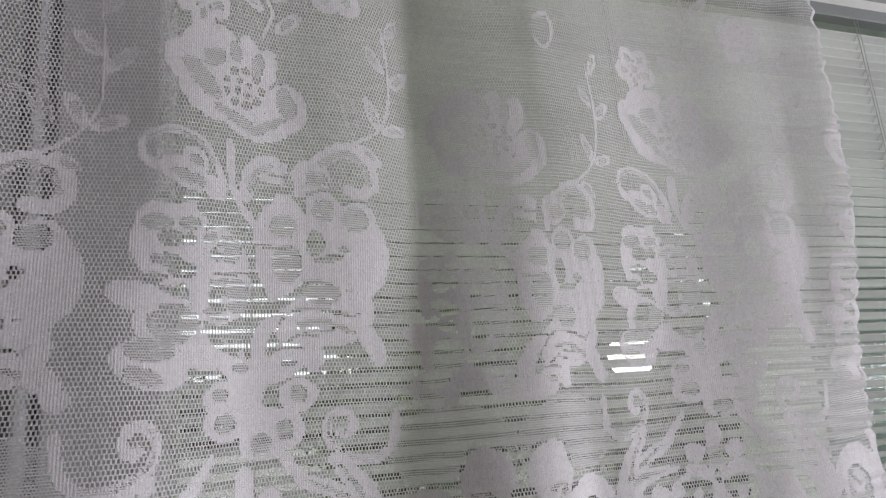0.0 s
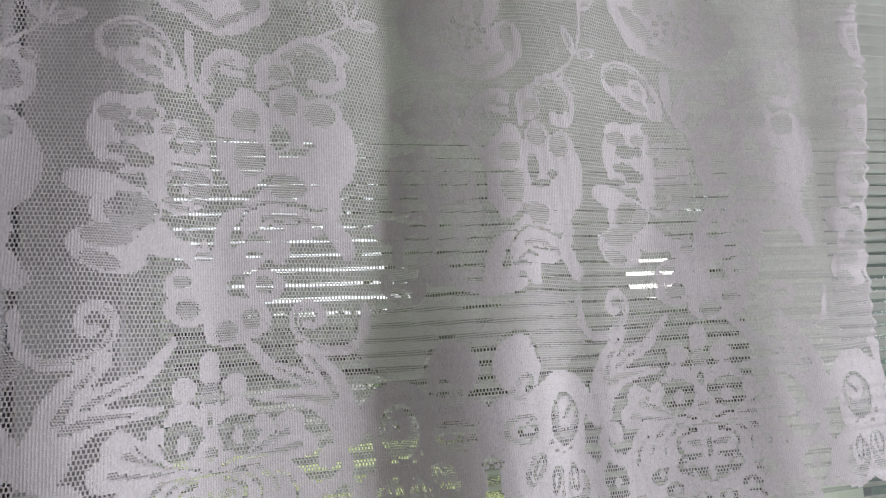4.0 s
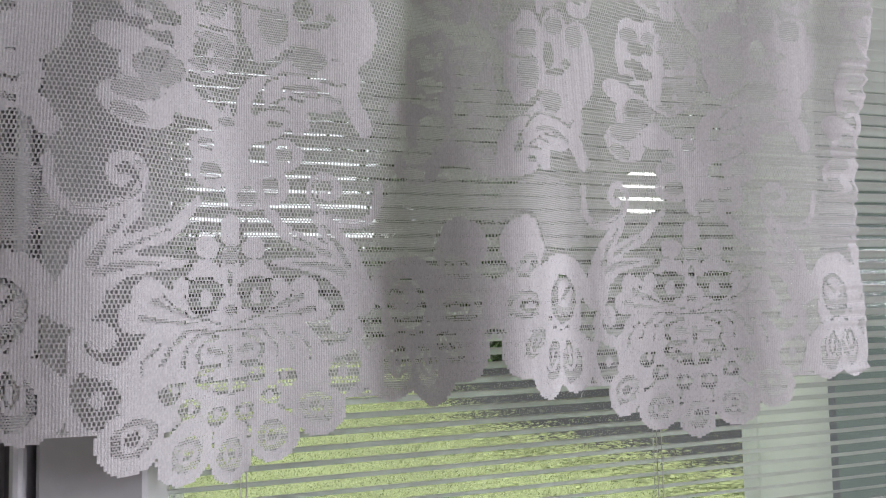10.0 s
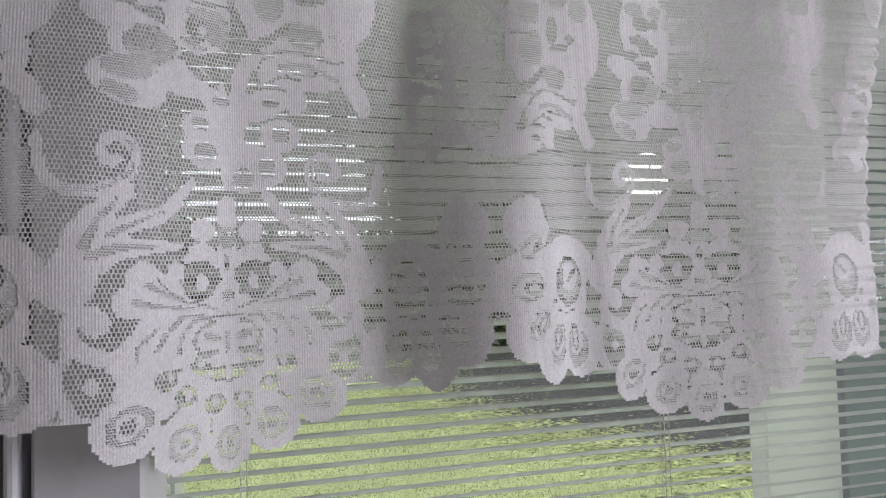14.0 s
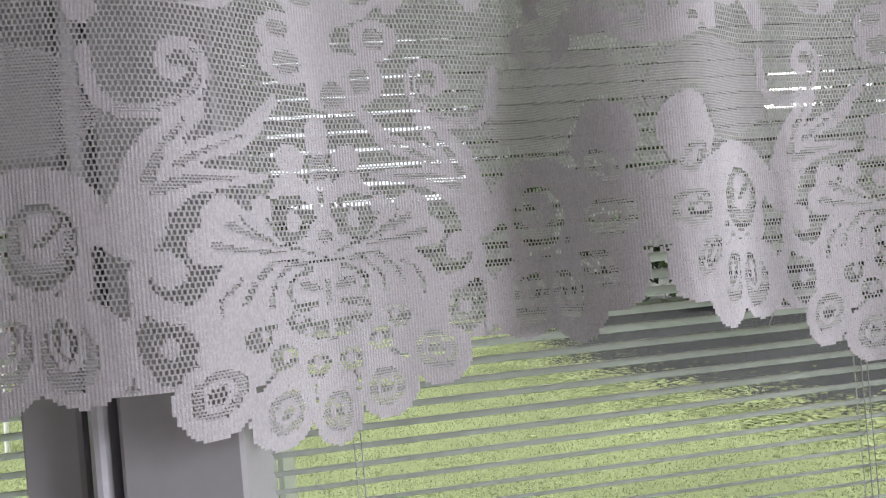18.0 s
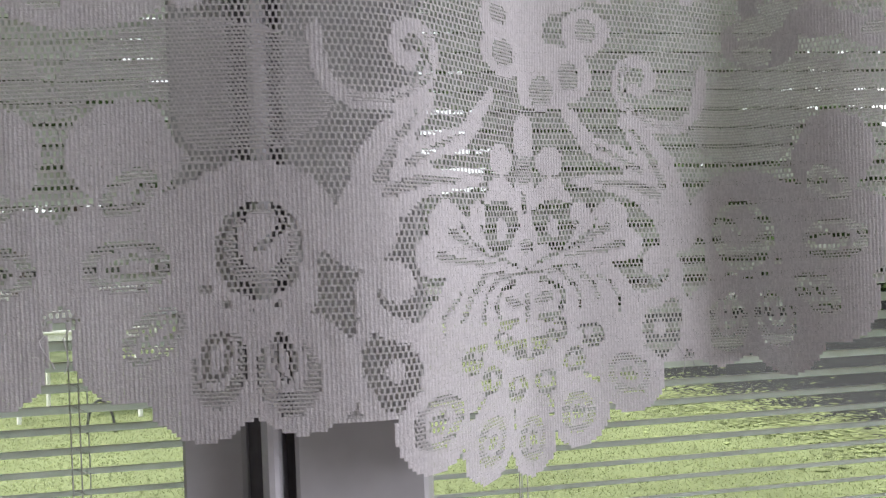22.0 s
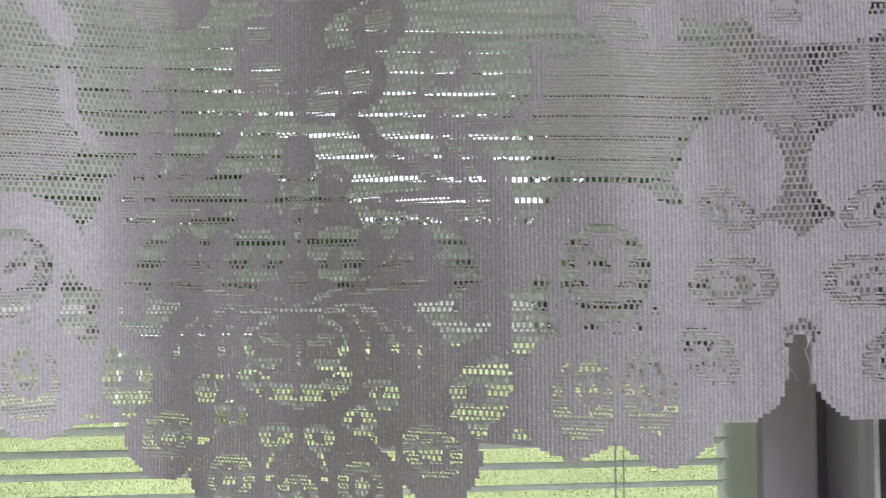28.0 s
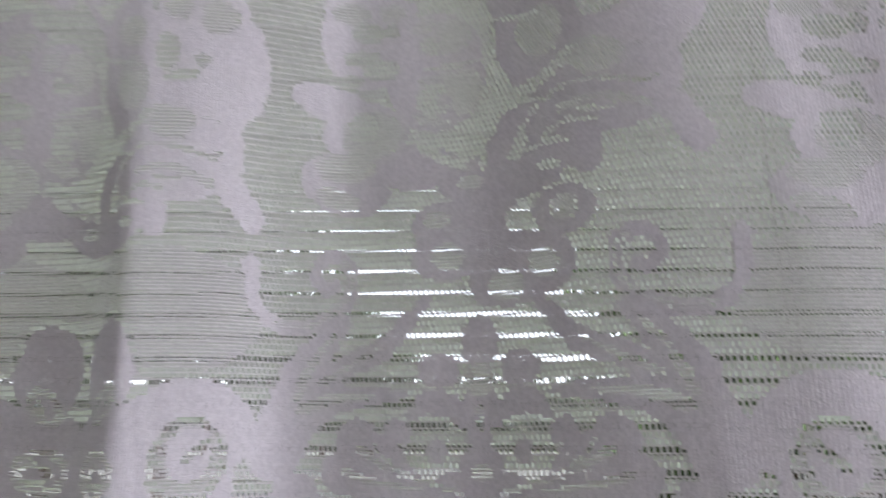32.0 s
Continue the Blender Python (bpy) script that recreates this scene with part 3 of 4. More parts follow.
# shell petals
for a in ((0.348, 0.067, 0.0238, 0.0144, -35, 2), (0.348, 0.067, 0.0155, 0.008, -35, 3), (0.341, 0.066, 0.0056, 0.0092, 30, 1), (0.341, 0.066, 0.0022, 0.005, 30, 3), (0.352, 0.015, 0.0315, 0.0188, 0, 2), (0.35, 0.015, 0.0245, 0.0122, 0, 3), (0.346, 0.014, 0.0201, 0.0091, 0, 1), (0.344, 0.014, 0.0123, 0.0041, 0, 3), (0.333, -0.036, 0.0263, 0.016, -40, 2), (0.331, -0.037, 0.0214, 0.0101, -40, 3), (0.329, -0.035, 0.0195, 0.0076, -42, 1), (0.328, -0.035, 0.0118, 0.0034, -42, 3), (0.288, -0.062, 0.0201, 0.0276, 15, 2), (0.289, -0.056, 0.0158, 0.0209, 15, 3), (0.289, -0.053, 0.0109, 0.0176, 15, 1), (0.289, -0.054, 0.0048, 0.0109, 15, 3), (0.238, -0.068, 0.0225, 0.0278, -10, 2), (0.239, -0.059, 0.0153, 0.0209, -10, 3), (0.242, -0.055, 0.009, 0.0176, -12, 1), (0.241, -0.056, 0.0036, 0.0118, -12, 3), (0.256, 0.022, 0.0323, 0.0341, 35, 1), (0.254, 0.024, 0.0254, 0.0266, 35, 2), (0.253, 0.028, 0.0193, 0.0197, 35, 3), (0.247, 0.031, 0.0155, 0.0038, -40, 1)):
    blob(*a[:5], level=a[5])
# dots
for a in ((0.294, -0.004, 0.0044, 0.0038, 0, 1), (0.28, -0.015, 0.0044, 0.0037, 0, 1), (0.263, -0.02, 0.0044, 0.0038, 0, 1), (0.244, -0.016, 0.0045, 0.0038, 0, 1)):
    blob(*a[:5], level=a[5])
# net beside the palmette
for a in ((0.155, 0.022, 0.0258, 0.0137, 0, 1), (0.146, -0.017, 0.034, 0.0176, 0, 1), (0.159, -0.068, 0.0256, 0.0245, 0, 1)):
    blob(*a[:5], level=a[5])
# the palmette's body and the lobes of its hem
lobes = np.zeros_like(U, bool)
for a in ((0.0, -0.16, 0.0295, 0.0327), (0.063, -0.143, 0.0361, 0.032), (0.126, -0.116, 0.036, 0.034), (0.0, -0.073, 0.0958, 0.0675), (0.068, -0.058, 0.078, 0.0553)):
    lobes |= ell(A, V, *a) < 1
paint(lobes, 3)
# scroll
line([(0.102, -0.033), (0.132, -0.042), (0.162, -0.037), (0.179, -0.022), (0.177, -0.003), (0.161, 0.005), (0.15, -0.003)], 0.0157, 0.0188, 3)
for a in ((0.155, -0.007, 0.0126, 0.0096, 0, 3), (0.137, -0.026, 0.0266, 0.0065, 0, 1)):
    blob(*a[:5], level=a[5])
line([(0.179, -0.032), (0.191, -0.055), (0.184, -0.086), (0.159, -0.111)], 0.0116, 0.0154, 3)
for a in ((0.159, -0.068, 0.0215, 0.019, 0, 1), (0.159, -0.068, 0.0078, 0.0075, 0, 3)):
    blob(*a[:5], level=a[5])
# arms
line([(0.011, 0.006), (0.05, 0.01), (0.084, -0.001), (0.109, -0.023), (0.123, -0.049)], 0.0216, 0.0297, 3)
line([(0.029, 0.003), (0.059, -0.002), (0.081, -0.021), (0.091, -0.038)], 0.0067, 0.0054, 2)
line([(0.025, -0.005), (0.049, -0.01), (0.064, -0.028), (0.067, -0.043)], 0.0041, 0.0041, 2)
line([(0.093, -0.013), (0.111, -0.033), (0.115, -0.049)], 0.0039, 0.0034, 2)
# ring, leaves inside it and the cells below
line([(0.019, -0.011), (0.035, -0.018), (0.046, -0.031), (0.042, -0.043)], 0.0061, 0.0061, 1)
for a in ((0.021, -0.032, 0.0133, 0.005, 20, 2), (0.0, -0.038, 0.0035, 0.0135, 0, 2), (0.028, -0.049, 0.0155, 0.004, 0, 1)):
    blob(*a[:5], level=a[5])
line([(0.003, -0.075), (0.023, -0.071), (0.044, -0.06)], 0.0173, 0.0164, 1)
for a in ((0.0, -0.073, 0.0051, 0.0045, 0, 3), (0.027, -0.073, 0.0052, 0.0039, 0, 3), (0.018, -0.062, 0.0057, 0.0036, 0, 3), (0.038, -0.06, 0.0051, 0.0039, 0, 3), (0.0, -0.065, 0.0045, 0.0089, 0, 3), (0.0, -0.08, 0.0035, 0.0027, 0, 3)):
    blob(*a[:5], level=a[5])
# pierced squares
for a in ((0.082, -0.071, 0.0137, 0.0108, 0, 1), (0.07, -0.063, 0.0068, 0.0034, 0, 1), (0.077, -0.068, 0.0053, 0.0046, 0, 3), (0.058, -0.092, 0.0148, 0.0123, 0, 1), (0.056, -0.091, 0.006, 0.0055, 0, 3)):
    blob(*a[:5], level=a[5])
line([(0.064, -0.099), (0.076, -0.112)], 0.0053, 0.0027, 1)
for a in ((0.02, -0.108, 0.014, 0.0131, 0, 1), (0.02, -0.108, 0.0057, 0.0057, 0, 3)):
    blob(*a[:5], level=a[5])
line([(0.022, -0.118), (0.027, -0.135)], 0.0057, 0.0028, 1)
# lobes, each with a loose ring and a pierced core
for a in ((0.0, -0.157, 0.018, 0.0201, 0, 2), (0.0, -0.157, 0.0107, 0.0123, 0, 3), (0.0, -0.157, 0.0063, 0.0079, 0, 1), (0.06, -0.143, 0.0211, 0.0189, -20, 2), (0.06, -0.143, 0.0132, 0.0114, 0, 3), (0.06, -0.143, 0.0078, 0.0067, 0, 1), (0.122, -0.112, 0.0257, 0.0198, -30, 2), (0.122, -0.113, 0.0163, 0.0124, -30, 3), (0.122, -0.113, 0.0098, 0.007, -30, 1)):
    blob(*a[:5], level=a[5])
# wing petals
for a in ((0.083, 0.033, 0.0532, 0.0266, 0, 1),):
    blob(*a[:5], level=a[5])
line([(0.029, 0.004), (0.07, 0.008), (0.104, 0.01), (0.126, 0.015)], 0.0097, 0.0292, 3)
line([(0.019, 0.004), (0.055, 0.012), (0.085, 0.028), (0.107, 0.038)], 0.0082, 0.0383, 3)
line([(0.013, 0.005), (0.043, 0.016), (0.061, 0.03), (0.07, 0.045)], 0.0075, 0.0235, 3)
line([(0.05, 0.006), (0.09, 0.01), (0.118, 0.016)], 0.0027, 0.0072, 2)
line([(0.053, 0.011), (0.083, 0.023), (0.102, 0.032)], 0.0027, 0.0082, 2)
line([(0.043, 0.013), (0.058, 0.025), (0.065, 0.037)], 0.0024, 0.0042, 2)
line([(0.011, 0.001), (0.035, 0.009), (0.053, 0.013)], 0.0029, 0.0024, 1)
line([(0.058, 0.015), (0.083, 0.029), (0.091, 0.041)], 0.0023, 0.0018, 1)
# heart
for a in ((0.041, 0.032, 0.0205, 0.0185, 0, 1), (0.036, 0.033, 0.0078, 0.0098, 0, 3), (0.0, 0.021, 0.0183, 0.0164, 0, 3), (0.0, 0.018, 0.0092, 0.0068, 0, 2), (0.0, 0.046, 0.0102, 0.0182, 0, 3), (0.0, 0.052, 0.0041, 0.0055, 0, 1)):
    blob(*a[:5], level=a[5])
# large three-fingered leaf
line([(0.183, 0.033), (0.161, 0.057), (0.117, 0.074), (0.062, 0.077)], 0.0528, 0.0044, 3)
line([(0.174, 0.052), (0.166, 0.085), (0.143, 0.114), (0.122, 0.133)], 0.0477, 0.013, 3)
line([(0.164, 0.069), (0.122, 0.096), (0.085, 0.111), (0.061, 0.134), (0.046, 0.152)], 0.0257, 0.0101, 3)
line([(0.159, 0.063), (0.133, 0.073), (0.091, 0.076)], 0.013, 0.0035, 2)
line([(0.166, 0.073), (0.154, 0.098), (0.132, 0.123)], 0.0102, 0.0034, 2)
line([(0.142, 0.086), (0.115, 0.099), (0.085, 0.113)], 0.007, 0.0022, 2)
line([(0.12, 0.088), (0.085, 0.098)], 0.0032, 0.0032, 1)
# finial
line([(0.012, 0.058), (0.033, 0.069), (0.057, 0.06)], 0.0174, 0.0116, 3)
for a in ((0.033, 0.069, 0.0207, 0.0112, 10, 3), (0.0, 0.071, 0.0133, 0.0154, 0, 3), (0.0, 0.115, 0.015, 0.0202, 0, 3), (0.034, 0.095, 0.0172, 0.0134, 0, 3), (0.0, 0.087, 0.0113, 0.0136, 0, 2), (0.0, 0.061, 0.0046, 0.0073, 0, 2)):
    blob(*a[:5], level=a[5])
# curl
line([(0.132, 0.166), (0.141, 0.163), (0.152, 0.174), (0.143, 0.187), (0.128, 0.189), (0.115, 0.176), (0.119, 0.155), (0.138, 0.137), (0.163, 0.128), (0.189, 0.131), (0.206, 0.15), (0.211, 0.182)], 0.0109, 0.0131, 3)
line([(0.124, 0.186), (0.116, 0.174), (0.121, 0.154), (0.14, 0.137), (0.165, 0.129), (0.189, 0.132)], 0.0038, 0.0038, 2)
# flower on the axis
for a in ((0.007, 0.199, 0.065, 0.0513, 0, 1), (-0.034, 0.215, 0.0242, 0.02, 20, 3), (-0.027, 0.187, 0.0317, 0.02, 0, 3), (0.024, 0.164, 0.0333, 0.0238, 0, 3), (0.057, 0.175, 0.0282, 0.0238, -20, 3), (0.076, 0.213, 0.0274, 0.021, 0, 3), (0.007, 0.22, 0.0281, 0.0305, 0, 3), (0.024, 0.193, 0.0245, 0.0155, 0, 3), (0.036, 0.211, 0.0112, 0.0113, 0, 1), (-0.027, 0.186, 0.0149, 0.011, 0, 2), (0.024, 0.159, 0.015, 0.0127, 0, 2), (0.057, 0.173, 0.0125, 0.0125, -20, 2), (0.076, 0.213, 0.0122, 0.0105, 0, 2), (-0.036, 0.216, 0.011, 0.0079, 0, 2)):
    blob(*a[:5], level=a[5], both=False)


def rose(cu, cv, flip):
    """An open rose with a net heart; flip mirrors it."""
    for du, dv, ru, rv, turn in ((-0.092, 0.024, 0.022, 0.030, 25), (-0.068, 0.046, 0.024, 0.028, 15), (-0.036, 0.058, 0.026, 0.020, 0), (-0.050, 0.010, 0.050, 0.044, 20), (0.008, 0.046, 0.018, 0.028, 0), (0.034, 0.034, 0.018, 0.030, -15), (0.064, -0.018, 0.030, 0.034, 10), (0.044, -0.044, 0.034, 0.020, 25), (0.000, -0.040, 0.046, 0.024, -25), (-0.056, -0.018, 0.042, 0.026, -35), (0.0, 0.0, 0.040, 0.036, 0)):
        blob(cu + flip * du, cv + dv, ru, rv, flip * turn, 3, 0, both=False)
    for du, dv, ru, rv, turn in ((-0.062, 0.004, 0.036, 0.013, -40), (-0.044, 0.034, 0.018, 0.014, 20), (0.064, -0.010, 0.013, 0.022, 20), (0.036, -0.046, 0.030, 0.007, 30), (-0.012, -0.042, 0.034, 0.008, -25), (0.022, 0.034, 0.008, 0.020, -10), (-0.010, 0.046, 0.010, 0.016, 10)):
        blob(cu + flip * du, cv + dv, ru, rv, flip * turn, 2, 0, both=False)
    for i in range(9):
        a = radians(40 * i)
        blob(cu + 0.026 * math.cos(a), cv + 0.022 * math.sin(a), 0.0062, 0.0055, 0, 1, 0, both=False)
    for i in range(4):
        a = radians(90 * i + 30)
        blob(cu + 0.011 * math.cos(a), cv + 0.010 * math.sin(a), 0.0052, 0.005, 0, 1, 0, both=False)




def sprig(pts, leaves, w=0.005, both=False):
    line(pts, w, w * 0.8, 3, both=both)
    for cu, cv, L, turn in leaves:
        blob(cu, cv, L, L * 0.40, turn, 3, 2, both=both)


sprig([(0.03, 0.665), (0.045, 0.700), (0.035, 0.740), (0.05, 0.80), (0.04, 0.88)], ((0.068, 0.690, 0.024, 40), (0.012, 0.715, 0.024, 150), (0.062, 0.735, 0.022, 30), (0.030, 0.800, 0.022, 120), (0.075, 0.82, 0.022, 40), (0.02, 0.87, 0.022, 130)))
flower(0.140, 0.760, 0.042, 5, 20, core=2, both=False)
flower(-0.060, 0.700, 0.040, 5, 50, core=2, both=False)
line([(-0.300, 0.740), (-0.270, 0.748), (-0.262, 0.715), (-0.285, 0.690), (-0.305, 0.706)], 0.007, 0.006, 3, both=False)



def bouquet(c, up):
    """A rose on its stem over scrolled leaves and two open flowers."""
    # close ground under the flowers
    for a in ((-0.102, 0.385, 0.0495, 0.0468, 0, 3), (-0.037, 0.351, 0.047, 0.0566, 0, 3), (0.057, 0.379, 0.0504, 0.0668, 0, 3), (0.142, 0.384, 0.0633, 0.0616, 0, 3), (-0.12, 0.414, 0.0261, 0.0185, 0, 3), (-0.074, 0.419, 0.0225, 0.0172, 0, 3), (0.054, 0.429, 0.0294, 0.0269, 0, 3), (0.112, 0.438, 0.0256, 0.0229, 0, 3), (0.16, 0.428, 0.026, 0.0235, 0, 3),):
        blob(c + a[0], up + a[1], *a[2:5], level=a[5], both=False)
    # leaves and bands below them
    for a in ((-0.104, 0.297, 0.0426, 0.0297, 0, 3), (-0.134, 0.323, 0.0442, 0.0156, -12, 3), (-0.123, 0.252, 0.0444, 0.0257, -12, 3), (0.048, 0.278, 0.0524, 0.0332, 0, 3), (0.121, 0.314, 0.0599, 0.0439, 0, 3), (0.023, 0.249, 0.0583, 0.0208, 0, 3), (-0.054, 0.265, 0.0362, 0.0196, 0, 3), (-0.097, 0.296, 0.0318, 0.022, 0, 2), (-0.106, 0.304, 0.0164, 0.0155, 0, 1), (-0.124, 0.267, 0.0291, 0.0128, 0, 2), (-0.13, 0.24, 0.0232, 0.0089, -15, 2), (-0.005, 0.248, 0.0118, 0.0061, 0, 2), (0.098, 0.336, 0.0217, 0.0167, 0, 2), (0.14, 0.323, 0.0241, 0.0184, 0, 2),):
        blob(c + a[0], up + a[1], *a[2:5], level=a[5], both=False)
    line([(c + p, up + q) for p, q in ((0.023, 0.328), (0.011, 0.301), (-0.008, 0.284))], 0.0178, 0.0266, 1, both=False)
    line([(c + p, up + q) for p, q in ((0.002, 0.3), (0.005, 0.262))], 0.0148, 0.0089, 1, both=False)
    line([(c + p, up + q) for p, q in ((0.036, 0.266), (0.046, 0.285), (0.065, 0.297), (0.088, 0.301))], 0.0138, 0.0061, 1, both=False)
    line([(c + p, up + q) for p, q in ((0.036, 0.264), (0.065, 0.271), (0.088, 0.267), (0.094, 0.257))], 0.0045, 0.0045, 1, both=False)
    for a in ((0.064, 0.252, 0.011, 0.0042, 0, 1),):
        blob(c + a[0], up + a[1], *a[2:5], level=a[5], both=False)
    line([(c + p, up + q) for p, q in ((-0.045, 0.283), (-0.032, 0.271), (-0.011, 0.262))], 0.0141, 0.0042, 1, both=False)
    line([(c + p, up + q) for p, q in ((0.093, 0.291), (0.121, 0.29), (0.138, 0.298))], 0.0038, 0.0038, 1, both=False)
    # broad lower leaf
    line([(c + p, up + q) for p, q in ((0.056, 0.285), (0.082, 0.304), (0.121, 0.305), (0.166, 0.286), (0.188, 0.259))], 0.0218, 0.0255, 3, both=False)
    for a in ((0.122, 0.324, 0.0471, 0.0174, 0, 3), (0.097, 0.257, 0.0161, 0.0177, 0, 3),):
        blob(c + a[0], up + a[1], *a[2:5], level=a[5], both=False)
    line([(c + p, up + q) for p, q in ((0.077, 0.295), (0.111, 0.299), (0.152, 0.286))], 0.0066, 0.0066, 2, both=False)
    line([(c + p, up + q) for p, q in ((0.051, 0.298), (0.075, 0.315), (0.112, 0.316), (0.154, 0.307))], 0.0043, 0.0043, 1, both=False)
    line([(c + p, up + q) for p, q in ((0.058, 0.274), (0.081, 0.284), (0.105, 0.281))], 0.0043, 0.0043, 1, both=False)
    # flowers on the ground: loose petals and pierced eyes
    for a in ((-0.12, 0.409, 0.0193, 0.0099, 0, 2), (-0.078, 0.41, 0.014, 0.0079, 0, 2), (-0.102, 0.391, 0.0186, 0.0111, 0, 1), (-0.077, 0.392, 0.007, 0.0098, 0, 1), (-0.109, 0.366, 0.0204, 0.0071, 0, 1), (-0.088, 0.355, 0.0192, 0.0097, 0, 1), (-0.121, 0.346, 0.0159, 0.0051, 0, 1), (-0.088, 0.376, 0.0118, 0.0052, 0, 3), (-0.022, 0.384, 0.0162, 0.0188, 0, 2), (-0.05, 0.394, 0.0132, 0.0067, 30, 2), (-0.041, 0.375, 0.0093, 0.0086, 0, 1), (-0.034, 0.38, 0.0043, 0.004, 0, 3), (-0.011, 0.33, 0.0179, 0.02, 0, 2), (-0.029, 0.342, 0.0231, 0.006, 0, 2), (-0.041, 0.306, 0.0182, 0.0059, -20, 2), (-0.038, 0.326, 0.0149, 0.015, 0, 1), (-0.028, 0.325, 0.0057, 0.0053, 0, 3), (0.057, 0.416, 0.0196, 0.0141, 0, 2), (0.061, 0.37, 0.0211, 0.0237, 0, 2), (0.112, 0.438, 0.0158, 0.0136, 0, 2), (0.155, 0.429, 0.0194, 0.016, 0, 2), (0.102, 0.397, 0.0128, 0.017, 0, 1), (0.118, 0.377, 0.0213, 0.005, 8, 1), (0.14, 0.39, 0.0078, 0.0064, 0, 1), (0.11, 0.335, 0.0243, 0.0142, 0, 2),):
        blob(c + a[0], up + a[1], *a[2:5], level=a[5], both=False)
    line([(c + p, up + q) for p, q in ((-0.017, 0.414), (0.01, 0.397), (0.011, 0.362), (0.023, 0.335), (0.029, 0.314), (0.001, 0.299), (-0.02, 0.285))], 0.0089, 0.0177, 1, both=False)
    line([(c + p, up + q) for p, q in ((-0.045, 0.353), (0.008, 0.357))], 0.0043, 0.0043, 1, both=False)
    line([(c + p, up + q) for p, q in ((0.015, 0.393), (0.071, 0.387))], 0.0045, 0.0037, 1, both=False)
    line([(c + p, up + q) for p, q in ((0.033, 0.314), (0.064, 0.329), (0.089, 0.347))], 0.0151, 0.006, 1, both=False)
    for a in ((-0.041, 0.429, 0.0287, 0.0134, 0, 1), (0.022, 0.453, 0.0222, 0.0154, 0, 1),):
        blob(c + a[0], up + a[1], *a[2:5], level=a[5], both=False)
    # stem, arch and scrolled leaves
    line([(c + p, up + q) for p, q in ((-0.021, 0.511), (-0.019, 0.464), (-0.005, 0.437), (0.018, 0.412))], 0.0125, 0.0088, 3, both=False)
    line([(c + p, up + q) for p, q in ((-0.125, 0.479), (-0.139, 0.489), (-0.137, 0.509), (-0.103, 0.52), (-0.066, 0.511), (-0.04, 0.482), (-0.03, 0.453))], 0.012, 0.0092, 3, both=False)
    line([(c + p, up + q) for p, q in ((-0.137, 0.496), (-0.13, 0.511), (-0.103, 0.519), (-0.068, 0.51), (-0.045, 0.485))], 0.0028, 0.0028, 2, both=False)
    for a in ((-0.084, 0.468, 0.0385, 0.0183, -22, 3), (-0.07, 0.487, 0.0202, 0.0118, -30, 3), (-0.102, 0.477, 0.0178, 0.0114, 0, 3), (-0.047, 0.454, 0.0216, 0.0118, -35, 3), (-0.081, 0.464, 0.0271, 0.0081, -22, 2), (-0.07, 0.486, 0.0115, 0.0056, -30, 2),):
        blob(c + a[0], up + a[1], *a[2:5], level=a[5], both=False)
    line([(c + p, up + q) for p, q in ((0.003, 0.452), (0.007, 0.475), (0.025, 0.492), (0.054, 0.49))], 0.0219, 0.0172, 3, both=False)
    for a in ((0.037, 0.494, 0.0189, 0.0095, 0, 3),):
        blob(c + a[0], up + a[1], *a[2:5], level=a[5], both=False)
    line([(c + p, up + q) for p, q in ((0.025, 0.477), (0.054, 0.471))], 0.0079, 0.0118, 3, both=False)
    line([(c + p, up + q) for p, q in ((0.008, 0.457), (0.015, 0.478), (0.039, 0.491))], 0.0069, 0.0061, 2, both=False)
    for a in ((0.096, 0.483, 0.0257, 0.0213, 0, 3),):
        blob(c + a[0], up + a[1], *a[2:5], level=a[5], both=False)
    line([(c + p, up + q) for p, q in ((0.079, 0.46), (0.087, 0.482), (0.111, 0.499))], 0.0152, 0.0152, 3, both=False)
    line([(c + p, up + q) for p, q in ((0.103, 0.498), (0.139, 0.519), (0.173, 0.507), (0.182, 0.481), (0.167, 0.464), (0.146, 0.467))], 0.0209, 0.0176, 3, both=False)
    line([(c + p, up + q) for p, q in ((0.111, 0.5), (0.142, 0.516), (0.168, 0.503), (0.175, 0.48))], 0.0092, 0.0075, 2, both=False)
    for a in ((0.102, 0.48, 0.0156, 0.0103, 0, 2),):
        blob(c + a[0], up + a[1], *a[2:5], level=a[5], both=False)
    rose(c, up + 0.587, 1)
    # thin curved stalks and a leafy spray beside the rose
    sprig([(c + 0.118, up + 0.520), (c + 0.166, up + 0.536), (c + 0.205, up + 0.575), (c + 0.216, up + 0.640), (c + 0.208, up + 0.720)], ((c + 0.186, up + 0.582, 0.024, 115), (c + 0.222, up + 0.566, 0.022, 15), (c + 0.180, up + 0.518, 0.020, -35), (c + 0.234, up + 0.646, 0.024, 35), (c + 0.194, up + 0.666, 0.022, 130), (c + 0.226, up + 0.724, 0.022, 60)))
    line([(c + 0.104, up + 0.606), (c + 0.136, up + 0.598), (c + 0.150, up + 0.552)], 0.005, 0.004, 2, False)
    line([(c + 0.118, up + 0.622), (c + 0.152, up + 0.604), (c + 0.164, up + 0.558)], 0.004, 0.004, 2, False)


bouquet(0.0, 0.0)
for c in (-HALF, HALF):
    bouquet(c, -0.042)
# the heading: close bands over net
paint((V > 0.985), 3)
paint((V > 0.965) & (V < 0.972), 3)

# the scalloped lower edge
keep = V > -0.030
keep |= shell | lobes | ((A > 0.10) & (A < 0.23) & (V > -0.104))
gap = 0.004 + np.clip(-0.030 - V, 0, 1) * 0.10
keep &= ~((V < -0.022) & (A > 0.40 - gap))
LACE_MAP[~keep] = 0
